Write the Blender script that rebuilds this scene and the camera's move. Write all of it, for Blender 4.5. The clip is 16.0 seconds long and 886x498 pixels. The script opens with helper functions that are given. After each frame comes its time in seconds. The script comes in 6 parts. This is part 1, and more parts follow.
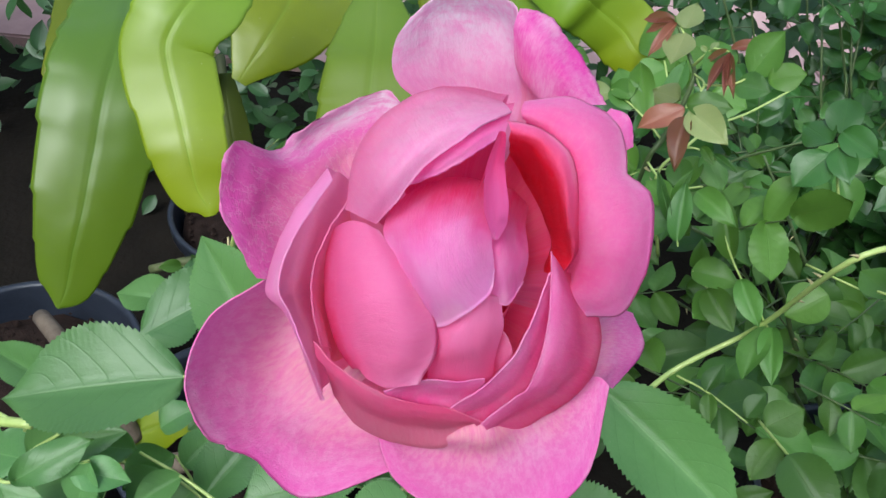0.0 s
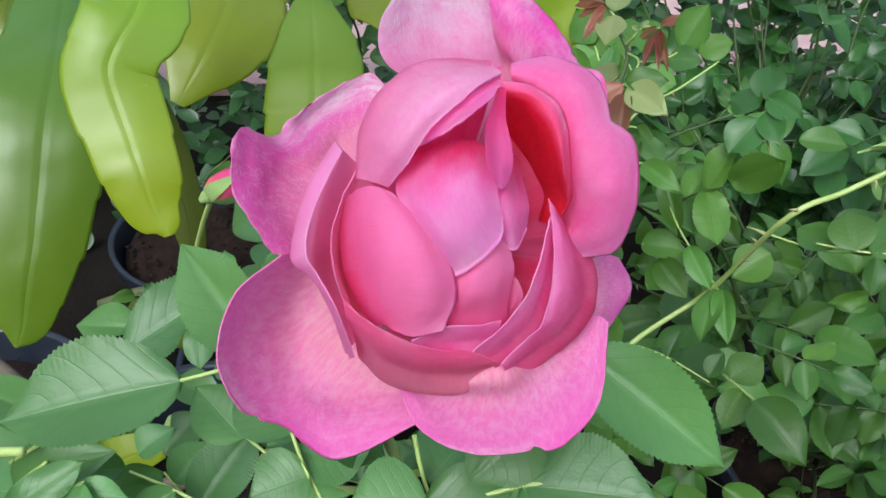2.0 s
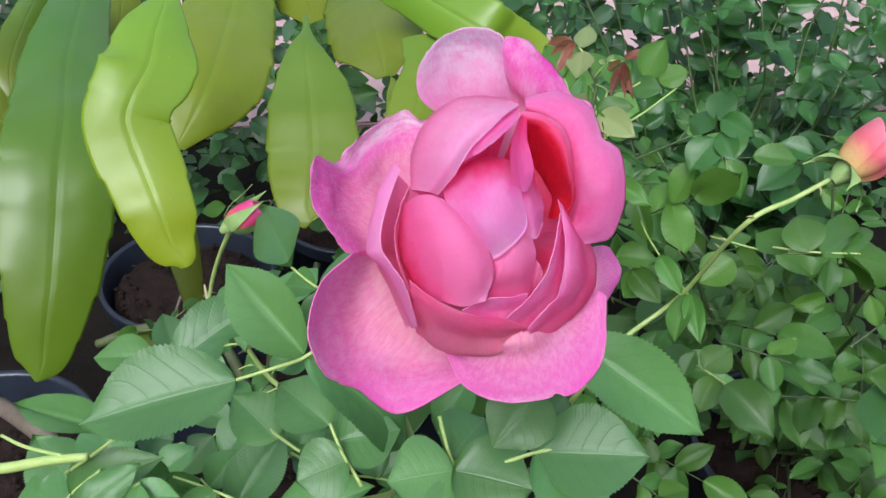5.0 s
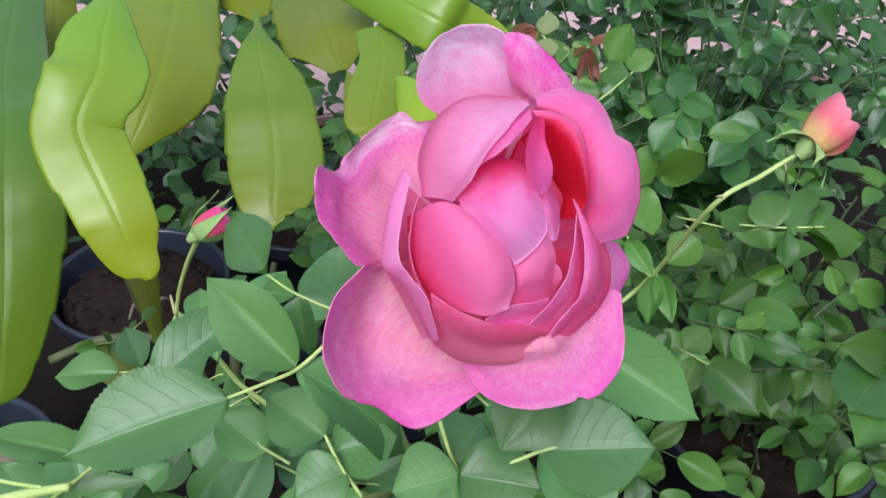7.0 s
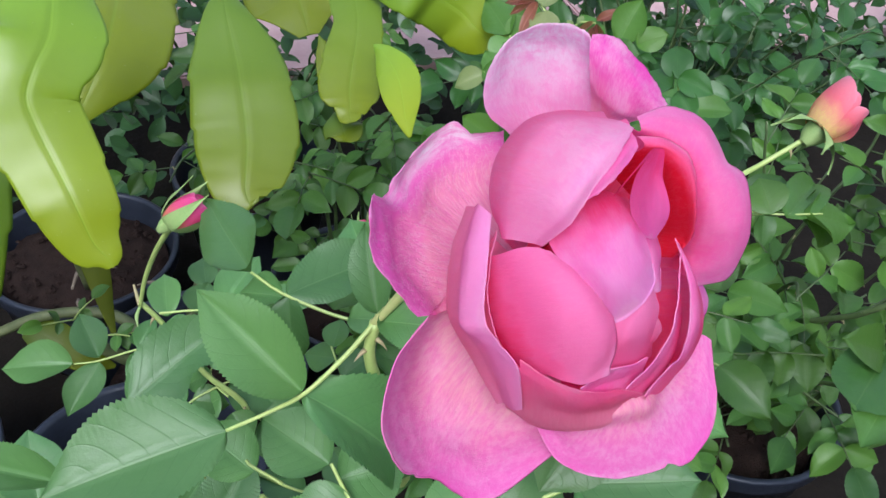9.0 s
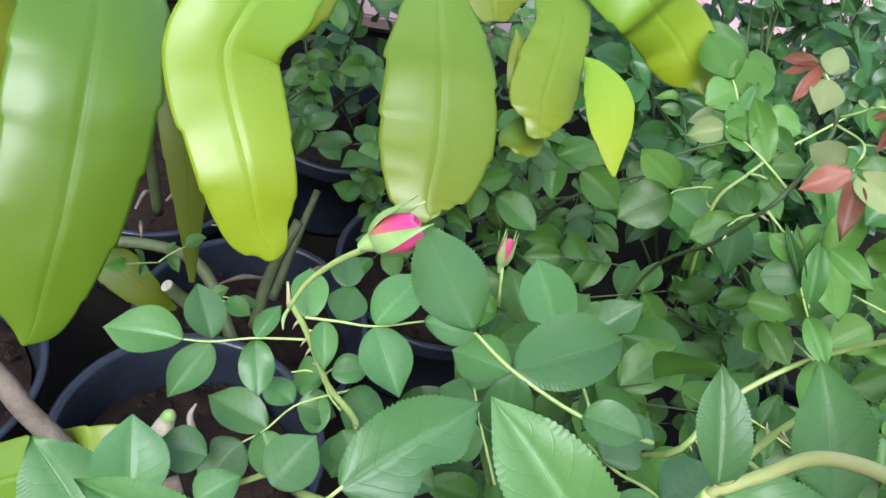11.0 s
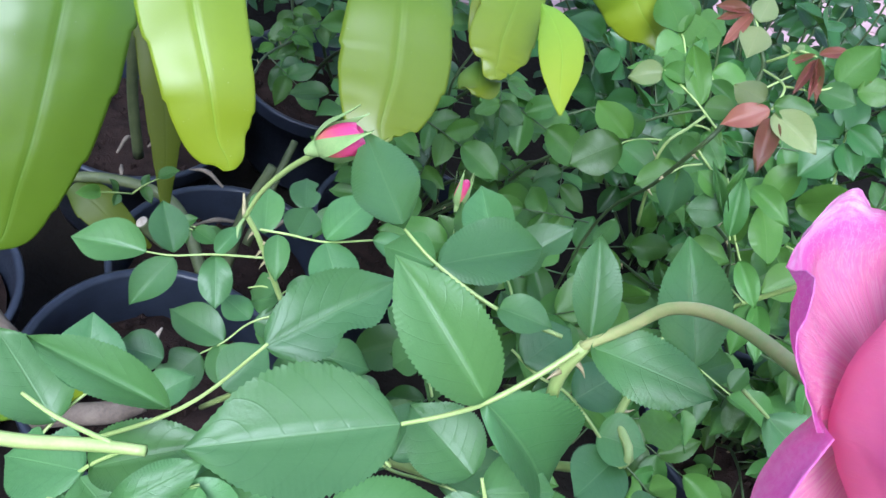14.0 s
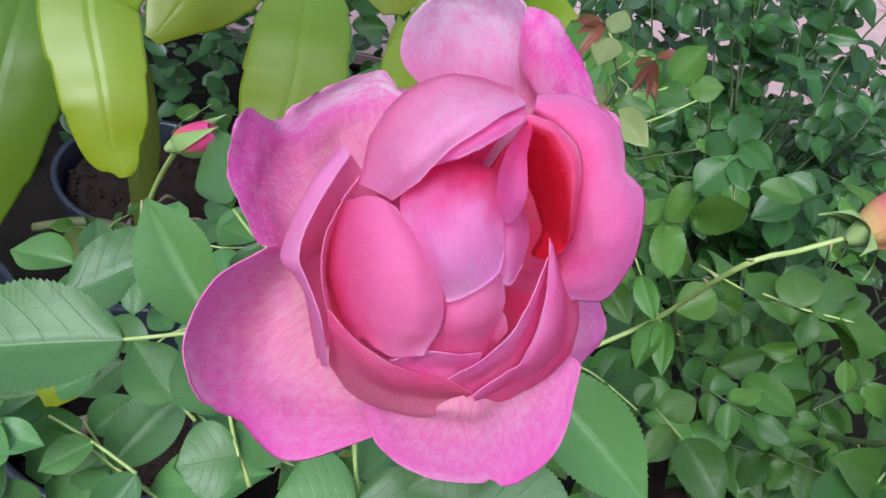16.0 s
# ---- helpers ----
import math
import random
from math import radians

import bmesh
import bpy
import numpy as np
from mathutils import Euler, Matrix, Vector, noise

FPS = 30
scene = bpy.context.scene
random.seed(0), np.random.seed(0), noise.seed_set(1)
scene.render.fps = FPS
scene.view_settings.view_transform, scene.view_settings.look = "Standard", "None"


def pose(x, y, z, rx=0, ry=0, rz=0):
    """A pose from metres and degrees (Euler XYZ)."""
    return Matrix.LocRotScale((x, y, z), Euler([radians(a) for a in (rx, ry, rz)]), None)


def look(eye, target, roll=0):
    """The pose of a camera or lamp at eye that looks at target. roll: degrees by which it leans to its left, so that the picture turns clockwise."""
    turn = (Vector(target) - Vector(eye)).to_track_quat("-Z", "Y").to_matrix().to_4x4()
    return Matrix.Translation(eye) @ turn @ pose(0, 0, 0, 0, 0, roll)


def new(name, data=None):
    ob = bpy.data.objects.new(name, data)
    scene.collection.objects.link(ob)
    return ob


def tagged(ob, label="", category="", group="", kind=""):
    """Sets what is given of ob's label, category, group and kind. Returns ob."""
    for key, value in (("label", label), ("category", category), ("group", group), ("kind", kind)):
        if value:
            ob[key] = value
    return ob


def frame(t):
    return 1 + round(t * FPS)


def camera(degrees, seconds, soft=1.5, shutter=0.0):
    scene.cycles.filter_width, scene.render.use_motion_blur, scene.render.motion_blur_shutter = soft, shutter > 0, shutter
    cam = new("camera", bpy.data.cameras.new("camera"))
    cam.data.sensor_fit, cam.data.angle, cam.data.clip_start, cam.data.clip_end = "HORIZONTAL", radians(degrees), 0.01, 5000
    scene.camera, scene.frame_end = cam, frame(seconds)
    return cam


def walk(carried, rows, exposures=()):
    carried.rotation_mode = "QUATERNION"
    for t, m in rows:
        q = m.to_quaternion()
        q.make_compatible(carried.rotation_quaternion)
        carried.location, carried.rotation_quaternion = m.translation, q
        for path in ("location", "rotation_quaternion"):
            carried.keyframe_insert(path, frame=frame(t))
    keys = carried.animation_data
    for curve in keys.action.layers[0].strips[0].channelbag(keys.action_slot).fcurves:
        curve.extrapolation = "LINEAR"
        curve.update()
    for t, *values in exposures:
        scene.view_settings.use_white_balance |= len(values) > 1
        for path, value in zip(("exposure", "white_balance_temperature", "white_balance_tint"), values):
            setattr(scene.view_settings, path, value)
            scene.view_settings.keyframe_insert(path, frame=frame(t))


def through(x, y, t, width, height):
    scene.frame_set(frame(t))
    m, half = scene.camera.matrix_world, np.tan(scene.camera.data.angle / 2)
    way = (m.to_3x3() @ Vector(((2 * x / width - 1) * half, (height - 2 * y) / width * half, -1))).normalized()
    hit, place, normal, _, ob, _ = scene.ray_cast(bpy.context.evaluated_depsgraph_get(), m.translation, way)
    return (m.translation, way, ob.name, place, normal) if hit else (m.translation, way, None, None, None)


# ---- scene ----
cam = camera(55.8, 16.0)
PATH = [
    (0, -0.0058, 0.0243, 1.1600, 49.11, -5.40, 0.28),
    (0.5, -0.0089, 0.0162, 1.1603, 49.30, -4.91, -1.96),
    (1, -0.0139, 0.0151, 1.1595, 49.64, -4.32, -3.67),
    (1.5, -0.0174, 0.0120, 1.1576, 49.88, -3.97, -5.24),
    (2, -0.0226, 0.0064, 1.1585, 50.43, -3.68, -6.70),
    (2.5, -0.0229, 0.0015, 1.1617, 51.04, -3.34, -7.53),
    (3, -0.0212, -0.0144, 1.1702, 51.55, -3.13, -7.88),
    (3.5, -0.0329, -0.0336, 1.1803, 52.24, -2.83, -8.34),
    (4, -0.0395, -0.0479, 1.1879, 52.86, -2.76, -8.90),
    (6.5, -0.0669, -0.0312, 1.1799, 52.71, -2.73, -13.16),
    (7, -0.0691, -0.0279, 1.1833, 52.33, -2.61, -14.94),
    (7.5, -0.0759, -0.0201, 1.1802, 51.66, -2.69, -16.82),
    (8, -0.0803, -0.0096, 1.1794, 51.06, -3.05, -18.24),
    (8.2, -0.0811, -0.0027, 1.1777, 50.62, -3.39, -18.52),
    (10.5, -0.1523, 0.1096, 1.1585, 46.94, -12.12, -11.58),
    (11, -0.1844, 0.1478, 1.1400, 45.11, -14.91, -8.78),
    (11.5, -0.1915, 0.1821, 1.1141, 43.58, -17.38, -6.81),
    (12, -0.1905, 0.2064, 1.0957, 42.62, -18.89, -5.90),
    (12.5, -0.1975, 0.2093, 1.0953, 41.97, -19.35, -6.51),
    (13, -0.1938, 0.1895, 1.1104, 41.85, -19.45, -6.33),
    (13.5, -0.1804, 0.1410, 1.1276, 42.66, -18.40, -7.31),
    (14, -0.1631, 0.0915, 1.1438, 43.61, -17.23, -7.25),
    (14.5, -0.1427, 0.0500, 1.1541, 44.41, -15.68, -7.44),
    (15, -0.1027, 0.0339, 1.1452, 46.04, -15.02, -6.28),
    (15.2, -0.0924, 0.0260, 1.1437, 46.47, -14.96, -5.80),
    (15.6, -0.0676, 0.0198, 1.1489, 47.39, -13.98, -4.89),
    (16, -0.0343, 0.0175, 1.1611, 48.48, -13.65, -3.41),
]
walk(cam, [(t, pose(*where)) for t, *where in PATH],
     [(0, 0.09, 5950, 5), (4, 0.16, 5900, 7), (8, 0.16, 5800, 13), (10.5, 0.5, 5700, 11), (11.5, 0.8, 5800, 11), (13, 0.8, 5800, 12), (13.5, 0.78, 5700, 14), (14, 0.62, 5150, 14), (14.5, 0.41, 5700, 6), (15, 0.12, 5750, 9.5), (16, 0.05, 5700, 11)])

# ---- light ----
world = bpy.data.worlds.new("world")
scene.world = world
world.use_nodes = True
wn = world.node_tree
sky = wn.nodes.new("ShaderNodeTexSky")
sky.sky_type, sky.sun_disc = "NISHITA", False
sky.sun_elevation, sky.sun_rotation = radians(49), radians(210)
sky.air_density, sky.dust_density = 1.0, 2.2
haze = wn.nodes.new("ShaderNodeHueSaturation")
haze.inputs["Saturation"].default_value = 0.6
wn.links.new(sky.outputs[0], haze.inputs["Color"])
wn.links.new(haze.outputs[0], wn.nodes["Background"].inputs[0])
wn.nodes["Background"].inputs[1].default_value = 0.27
sun = new("sun", bpy.data.lights.new("sun", "SUN"))
sun.data.energy, sun.data.angle, sun.data.color = 2.4, radians(32), (1.0, 0.97, 0.92)
sun.matrix_basis = look((-1.5, -2.2, 4.1), (0, 0.4, 0.7))


# ---- materials ----
def material(name):
    m = bpy.data.materials.new(name)
    m.use_nodes = True
    return m, m.node_tree.nodes, m.node_tree.links, m.node_tree.nodes["Principled BSDF"]


def node(nodes, links, kind, ins=None, **props):
    n = nodes.new(kind)
    for k, v in props.items():
        if k == "operation":
            n.operation = v
        elif k == "blend_type":
            n.blend_type = v
        elif k == "data_type":
            n.data_type = v
    for k, v in (ins or {}).items():
        if isinstance(v, bpy.types.NodeSocket):
            links.new(v, n.inputs[k])
        else:
            n.inputs[k].default_value = v
    return n


def mathn(nodes, links, op, a, b=0.0):
    return node(nodes, links, "ShaderNodeMath", {0: a, 1: b}, operation=op).outputs[0]


def mixc(nodes, links, fac, a, b, blend="MIX"):
    n = nodes.new("ShaderNodeMix")
    n.data_type, n.blend_type = "RGBA", blend
    for i, v in ((0, fac), (6, a), (7, b)):
        if isinstance(v, bpy.types.NodeSocket):
            links.new(v, n.inputs[i])
        else:
            n.inputs[i].default_value = v if i == 0 else (*v, 1)
    return n.outputs[2]


def ramp(nodes, links, fac, stops):
    n = nodes.new("ShaderNodeValToRGB")
    links.new(fac, n.inputs[0])
    while len(n.color_ramp.elements) < len(stops):
        n.color_ramp.elements.new(0.5)
    for e, (p, c) in zip(n.color_ramp.elements, stops):
        e.position, e.color = p, (*c, 1) if len(c) == 3 else c
    return n.outputs[0]


def grey(v):
    return (v, v, v)


def noise_of(nodes, links, scale, detail=4.0, vector=None, rough=0.55):
    n = nodes.new("ShaderNodeTexNoise")
    n.inputs["Scale"].default_value, n.inputs["Detail"].default_value, n.inputs["Roughness"].default_value = scale, detail, rough
    if vector is not None:
        links.new(vector, n.inputs["Vector"])
    return n.outputs["Fac"]


def see_through(nodes, links, bsdf, colour, amount):
    """Mixes in light that comes through a thin leaf."""
    t = nodes.new("ShaderNodeBsdfTranslucent")
    links.new(colour, t.inputs["Color"])
    mx = nodes.new("ShaderNodeMixShader")
    mx.inputs[0].default_value = amount
    links.new(bsdf.outputs[0], mx.inputs[1])
    links.new(t.outputs[0], mx.inputs[2])
    links.new(mx.outputs[0], nodes["Material Output"].inputs["Surface"])


def bumped(nodes, links, bsdf, height, strength, distance):
    b = nodes.new("ShaderNodeBump")
    b.inputs["Strength"].default_value, b.inputs["Distance"].default_value = strength, distance
    links.new(height, b.inputs["Height"])
    links.new(b.outputs[0], bsdf.inputs["Normal"])


def leaf_material(name, dark, light, vein, rough=0.42, through=0.22, ribs=7.0, tip=None, net_relief=0.12, spec=0.5, wax=0.0, hue=0.0):
    m, n, l, b = material(name)
    uv = n.new("ShaderNodeTexCoord").outputs["UV"]
    sep = node(n, l, "ShaderNodeSeparateXYZ", {0: uv})
    x, y = sep.outputs[0], sep.outputs[1]
    off = mathn(n, l, "ABSOLUTE", mathn(n, l, "SUBTRACT", x, 0.5))
    rib = ramp(n, l, off, [(0.0, grey(1)), (0.010, grey(0.7)), (0.018, grey(0))])
    slant = mathn(n, l, "FRACT", mathn(n, l, "MULTIPLY", mathn(n, l, "SUBTRACT", y, mathn(n, l, "ADD", mathn(n, l, "MULTIPLY", off, 0.30), mathn(n, l, "ADD", mathn(n, l, "MULTIPLY", mathn(n, l, "MULTIPLY", off, off), 0.55), mathn(n, l, "MULTIPLY", noise_of(n, l, 2.2, 2.0, n.new("ShaderNodeTexCoord").outputs["Object"]), 0.06)))), ribs))
    side = ramp(n, l, mathn(n, l, "ABSOLUTE", mathn(n, l, "SUBTRACT", slant, 0.5)), [(0.0, grey(0.42)), (0.03, grey(0.2)), (0.06, grey(0.05)), (0.2, grey(0))])
    veins = mathn(n, l, "MAXIMUM", rib, side)
    rnd = n.new("ShaderNodeObjectInfo").outputs["Random"]
    obj = n.new("ShaderNodeTexCoord").outputs["Object"]
    blot = noise_of(n, l, 3.0, 5.0, obj)
    fine = noise_of(n, l, 34.0, 3.0, obj)
    col = mixc(n, l, mathn(n, l, "MULTIPLY", mathn(n, l, "ADD", blot, mathn(n, l, "MULTIPLY", rnd, 0.9)), 0.6), dark, light)
    col = mixc(n, l, mathn(n, l, "MULTIPLY", fine, 0.22), col, vein)
    if tip:
        edge = ramp(n, l, mathn(n, l, "ADD", mathn(n, l, "MULTIPLY", rnd, 0.5), mathn(n, l, "ADD", y, mathn(n, l, "MULTIPLY", blot, 0.3))), [(0.35, grey(0)), (1.45, grey(1))])
        col = mixc(n, l, edge, col, tip)
    col = mixc(n, l, mathn(n, l, "MULTIPLY", side, 0.35), col, tuple(0.75 * c for c in dark))
    col = mixc(n, l, mathn(n, l, "MULTIPLY", rib, 0.4), col, vein)
    specks = ramp(n, l, noise_of(n, l, 90.0 if ribs else 400.0, 1.0, obj), [(0.78, grey(0)), (0.80, grey(1))])
    col = mixc(n, l, mathn(n, l, "MULTIPLY", specks, 0.25), col, (0.5, 0.55, 0.42))
    warm = mathn(n, l, "FRACT", mathn(n, l, "MULTIPLY", rnd, 7.7))
    col = mixc(n, l, mathn(n, l, "MULTIPLY", warm, hue), col, tuple(c * f for c, f in zip(light, (1.35, 1.05, 0.45))))
    shade = mathn(n, l, "ADD", 0.62, mathn(n, l, "MULTIPLY", mathn(n, l, "FRACT", mathn(n, l, "MULTIPLY", rnd, 17.3)), 0.7))
    col = node(n, l, "ShaderNodeVectorMath", {0: col, 1: shade}, operation="MULTIPLY").outputs[0]
    l.new(col, b.inputs["Base Color"])
    b.inputs["Roughness"].default_value = rough
    b.inputs["Specular IOR Level"].default_value = spec
    b.inputs["Coat Weight"].default_value, b.inputs["Coat Roughness"].default_value = wax, 0.30
    net = n.new("ShaderNodeTexVoronoi")
    net.feature = "DISTANCE_TO_EDGE"
    net.inputs["Scale"].default_value = 30.0
    l.new(uv, net.inputs["Vector"])
    cell = ramp(n, l, net.outputs["Distance"], [(0.0, grey(0)), (0.18, grey(1))])
    h = mathn(n, l, "SUBTRACT", mathn(n, l, "ADD", mathn(n, l, "MULTIPLY", fine, 0.5), mathn(n, l, "MULTIPLY", cell, net_relief)), veins)
    bumped(n, l, b, h, 0.4, 0.0005)
    see_through(n, l, b, mixc(n, l, 0.6, col, (0.25, 0.5, 0.05)), through)
    return m


def petal_material(name, base, body, rim, vein=0.25, through=0.42, white=0.0, spot=None, crease=1.5, deep=0.55):
    m, n, l, b = material(name)
    uv = n.new("ShaderNodeTexCoord").outputs["UV"]
    sep = node(n, l, "ShaderNodeSeparateXYZ", {0: uv})
    stretch = node(n, l, "ShaderNodeMapping", {0: uv})
    stretch.inputs["Scale"].default_value = (26, 6.5, 1)
    lines = noise_of(n, l, 1.6, 5.0, stretch.outputs[0], 0.65)
    cloud = noise_of(n, l, 3.4, 4.0, uv)
    grain = noise_of(n, l, 70.0, 3.0, uv, 0.7)
    place = mathn(n, l, "ADD", sep.outputs[1], mathn(n, l, "MULTIPLY", mathn(n, l, "SUBTRACT", cloud, 0.5), 0.35))
    # base tone fades out by deep; crimson bases carry the recess shade
    col = ramp(n, l, place, [(0.3 * deep, base), (deep, body), (0.93, rim), (0.985, tuple(0.75 * c + 0.25 * w for c, w in zip(rim, (0.95, 0.62, 0.76))))])
    if white:
        pale = ramp(n, l, mathn(n, l, "ADD", cloud, mathn(n, l, "MULTIPLY", lines, 0.25)), [(0.50, grey(0)), (0.74, grey(white))])
        if spot:
            away = node(n, l, "ShaderNodeVectorMath", {0: uv, 1: (spot[0], spot[1], 0)}, operation="DISTANCE").outputs["Value"]
            near = ramp(n, l, mathn(n, l, "ADD", away, mathn(n, l, "MULTIPLY", mathn(n, l, "SUBTRACT", lines, 0.5), 0.3)), [(spot[2] * 0.35, grey(1)), (spot[2], grey(0.1))])
            crack = ramp(n, l, noise_of(n, l, 9.0, 5.0, uv, 0.7), [(0.40, grey(0.35)), (0.58, grey(1))])
            pale = mathn(n, l, "MULTIPLY", mathn(n, l, "MULTIPLY", near, crack), white)
        col = mixc(n, l, pale, col, (0.94, 0.86, 0.92))
    streak = ramp(n, l, lines, [(0.38, grey(1)), (0.6, grey(0))])
    col = mixc(n, l, mathn(n, l, "MULTIPLY", streak, vein), col, tuple(c * f for c, f in zip(rim, (0.95, 0.58, 0.85))))
    slim = node(n, l, "ShaderNodeMapping", {0: uv})
    slim.inputs["Scale"].default_value = (15, 3.0, 1)
    net = noise_of(n, l, 1.5, 3.5, slim.outputs[0], 0.6)
    thread = ramp(n, l, mathn(n, l, "ABSOLUTE", mathn(n, l, "SUBTRACT", net, 0.5)), [(0.0, grey(1)), (0.012, grey(0.6)), (0.035, grey(0))])
    col = mixc(n, l, mathn(n, l, "MULTIPLY", thread, 0.05 + 0.22 * white), col, (0.97, 0.66, 0.80))
    col = mixc(n, l, mathn(n, l, "MULTIPLY", grain, 0.04 + 0.10 * white), col, (0.95, 0.7, 0.84))
    mottle = noise_of(n, l, 38.0, 2.0, stretch.outputs[0], 0.6)
    col = node(n, l, "ShaderNodeVectorMath", {0: col, 1: mathn(n, l, "ADD", 0.80, mathn(n, l, "MULTIPLY", mottle, 0.2))}, operation="MULTIPLY").outputs[0]
    l.new(col, b.inputs["Base Color"])
    b.inputs["Roughness"].default_value = 0.46
    b.inputs["Specular IOR Level"].default_value = 0.22
    bumped(n, l, b, mathn(n, l, "ADD", mathn(n, l, "MULTIPLY", lines, 0.8), mathn(n, l, "SUBTRACT", mathn(n, l, "MULTIPLY", grain, 0.3), mathn(n, l, "MULTIPLY", thread, 0.1))), 0.7, 0.00034 * crease)
    see_through(n, l, b, mixc(n, l, 0.35, col, tuple(min(1.0, c * 1.25) for c in body)), through)
    return m


def plain_material(name, a, b_, scale, rough=0.6, bump=0.3, dist=0.002, spec=0.5):
    m, n, l, b = material(name)
    obj = n.new("ShaderNodeTexCoord").outputs["Object"]
    big, fine = noise_of(n, l, scale, 5.0, obj), noise_of(n, l, scale * 9, 4.0, obj)
    f = mathn(n, l, "ADD", mathn(n, l, "MULTIPLY", big, 0.65), mathn(n, l, "MULTIPLY", fine, 0.35))
    l.new(mixc(n, l, ramp(n, l, f, [(0.3, grey(0)), (0.7, grey(1))]), a, b_), b.inputs["Base Color"])
    l.new(ramp(n, l, fine, [(0.3, grey(rough * 0.8)), (0.7, grey(min(1, rough * 1.2)))]), b.inputs["Roughness"])
    b.inputs["Specular IOR Level"].default_value = spec
    bumped(n, l, b, f, bump, dist)
    return m


LEAF = leaf_material("rose_leaf", (0.038, 0.128, 0.040), (0.112, 0.255, 0.078), (0.18, 0.33, 0.12), 0.40, 0.20, 7.0, None, 0.06, 0.5, 0.0, 0.2)
# darker copy of the rose leaf, with shade put into its colour
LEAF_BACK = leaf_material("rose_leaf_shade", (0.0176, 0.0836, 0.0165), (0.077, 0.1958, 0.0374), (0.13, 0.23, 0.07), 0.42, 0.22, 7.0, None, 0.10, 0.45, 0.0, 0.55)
LEAF_YOUNG = leaf_material("young_leaf", (0.14, 0.25, 0.075), (0.27, 0.29, 0.11), (0.34, 0.36, 0.17), 0.36, 0.3)
LEAF_RED = leaf_material("red_leaf", (0.23, 0.030, 0.045), (0.27, 0.12, 0.065), (0.30, 0.12, 0.09), 0.36, 0.3)
HEDGE = leaf_material("hedge_leaf", (0.010, 0.042, 0.012), (0.032, 0.085, 0.027), (0.05, 0.12, 0.04), 0.4, 0.15, 5.0)
GLOSSY = leaf_material("glossy_leaf", (0.0161, 0.0667, 0.0115), (0.0414, 0.1288, 0.0253), (0.07, 0.15, 0.04), 0.34, 0.15, 5.0, None, 0.12, 0.42)
STRAP = leaf_material("flat_stem", (0.105, 0.230, 0.018), (0.155, 0.262, 0.014), (0.19, 0.31, 0.02), 0.42, 0.16, 0.0, (0.190, 0.245, 0.004), 0.0, 0.4, 0.22)
STRAP_GREEN = leaf_material("flat_stem_green", (0.055, 0.215, 0.034), (0.095, 0.270, 0.036), (0.15, 0.31, 0.02), 0.40, 0.2, 0.0, (0.165, 0.275, 0.010), 0.0, 0.45, 0.22)
# darker olive copy of the flat stem, for pieces low and behind
STRAP_DARK = leaf_material("flat_stem_dark", (0.040, 0.075, 0.004), (0.075, 0.115, 0.006), (0.09, 0.13, 0.01), 0.5, 0.2, 0.0, (0.12, 0.15, 0.006), 0.0, 0.3)
PETAL_PALE = petal_material("petal_pale", (0.94, 0.26, 0.537), (0.94, 0.288, 0.614), (0.92, 0.232, 0.614), 0.30, 0.38, 0.95, (0.36, 1.0, 0.78), 1.6)
PETAL_MAGENTA = petal_material("petal_magenta", (0.94, 0.315, 0.499), (0.9, 0.103, 0.489), (0.86, 0.065, 0.48), 0.30, 0.38, 0.3)
PETAL_WHITE_PATCH = petal_material("petal_white_patch", (0.93, 0.242, 0.422), (0.91, 0.083, 0.489), (0.87, 0.065, 0.499), 0.35, 0.38, 0.95, (0.70, 0.80, 0.36), 2.2)
PETAL_HOOD = petal_material("petal_hood", (0.97, 0.18, 0.42), (0.97, 0.32, 0.61), (0.95, 0.38, 0.70), 0.22, 0.50, 0.35, (0.7, 0.8, 0.6), 2.0)
# crimson bases on side, pink, rose, globe, coral: recess shade in the colour
PETAL_SIDE = petal_material("petal_side", (0.93, 0.045, 0.19), (0.98, 0.15, 0.44), (0.96, 0.23, 0.59), 0.20, 0.46, 0.10, deep=0.5)
PETAL_LILAC = petal_material("petal_lilac", (0.96, 0.38, 0.49), (0.95, 0.232, 0.566), (0.92, 0.13, 0.537), 0.50, 0.38, 0.15)
PETAL_PINK = petal_material("petal_pink", (0.90, 0.02, 0.16), (0.96, 0.13, 0.42), (0.95, 0.21, 0.60), 0.20, 0.46, deep=0.4)
PETAL_ROSE = petal_material("petal_rose", (0.86, 0.012, 0.13), (0.96, 0.14, 0.47), (0.95, 0.24, 0.64), 0.18, 0.46, 0.12, deep=0.5)
# globe runs from gap crimson to a lilac highlight, both in the colour
PETAL_GLOBE = petal_material("petal_globe", (0.85, 0.008, 0.13), (0.94, 0.21, 0.57), (0.90, 0.34, 0.74), 0.14, 0.46, 0.10, deep=0.45)
PETAL_CUP = petal_material("petal_cup", (0.97, 0.34, 0.51), (0.98, 0.22, 0.44), (0.97, 0.16, 0.39), 0.20, 0.58, 0.05)
PETAL_CORAL = petal_material("petal_coral", (0.88, 0.02, 0.13), (0.98, 0.17, 0.43), (0.97, 0.28, 0.57), 0.16, 0.48, deep=0.22)
PETAL_LAVENDER = petal_material("petal_lavender", (0.97, 0.30, 0.46), (0.95, 0.28, 0.57), (0.93, 0.36, 0.69), 0.15, 0.48)
PETAL_PEACH = petal_material("petal_peach", (0.97, 0.335, 0.345), (0.97, 0.335, 0.431), (0.95, 0.279, 0.557), 0.2, 0.45)
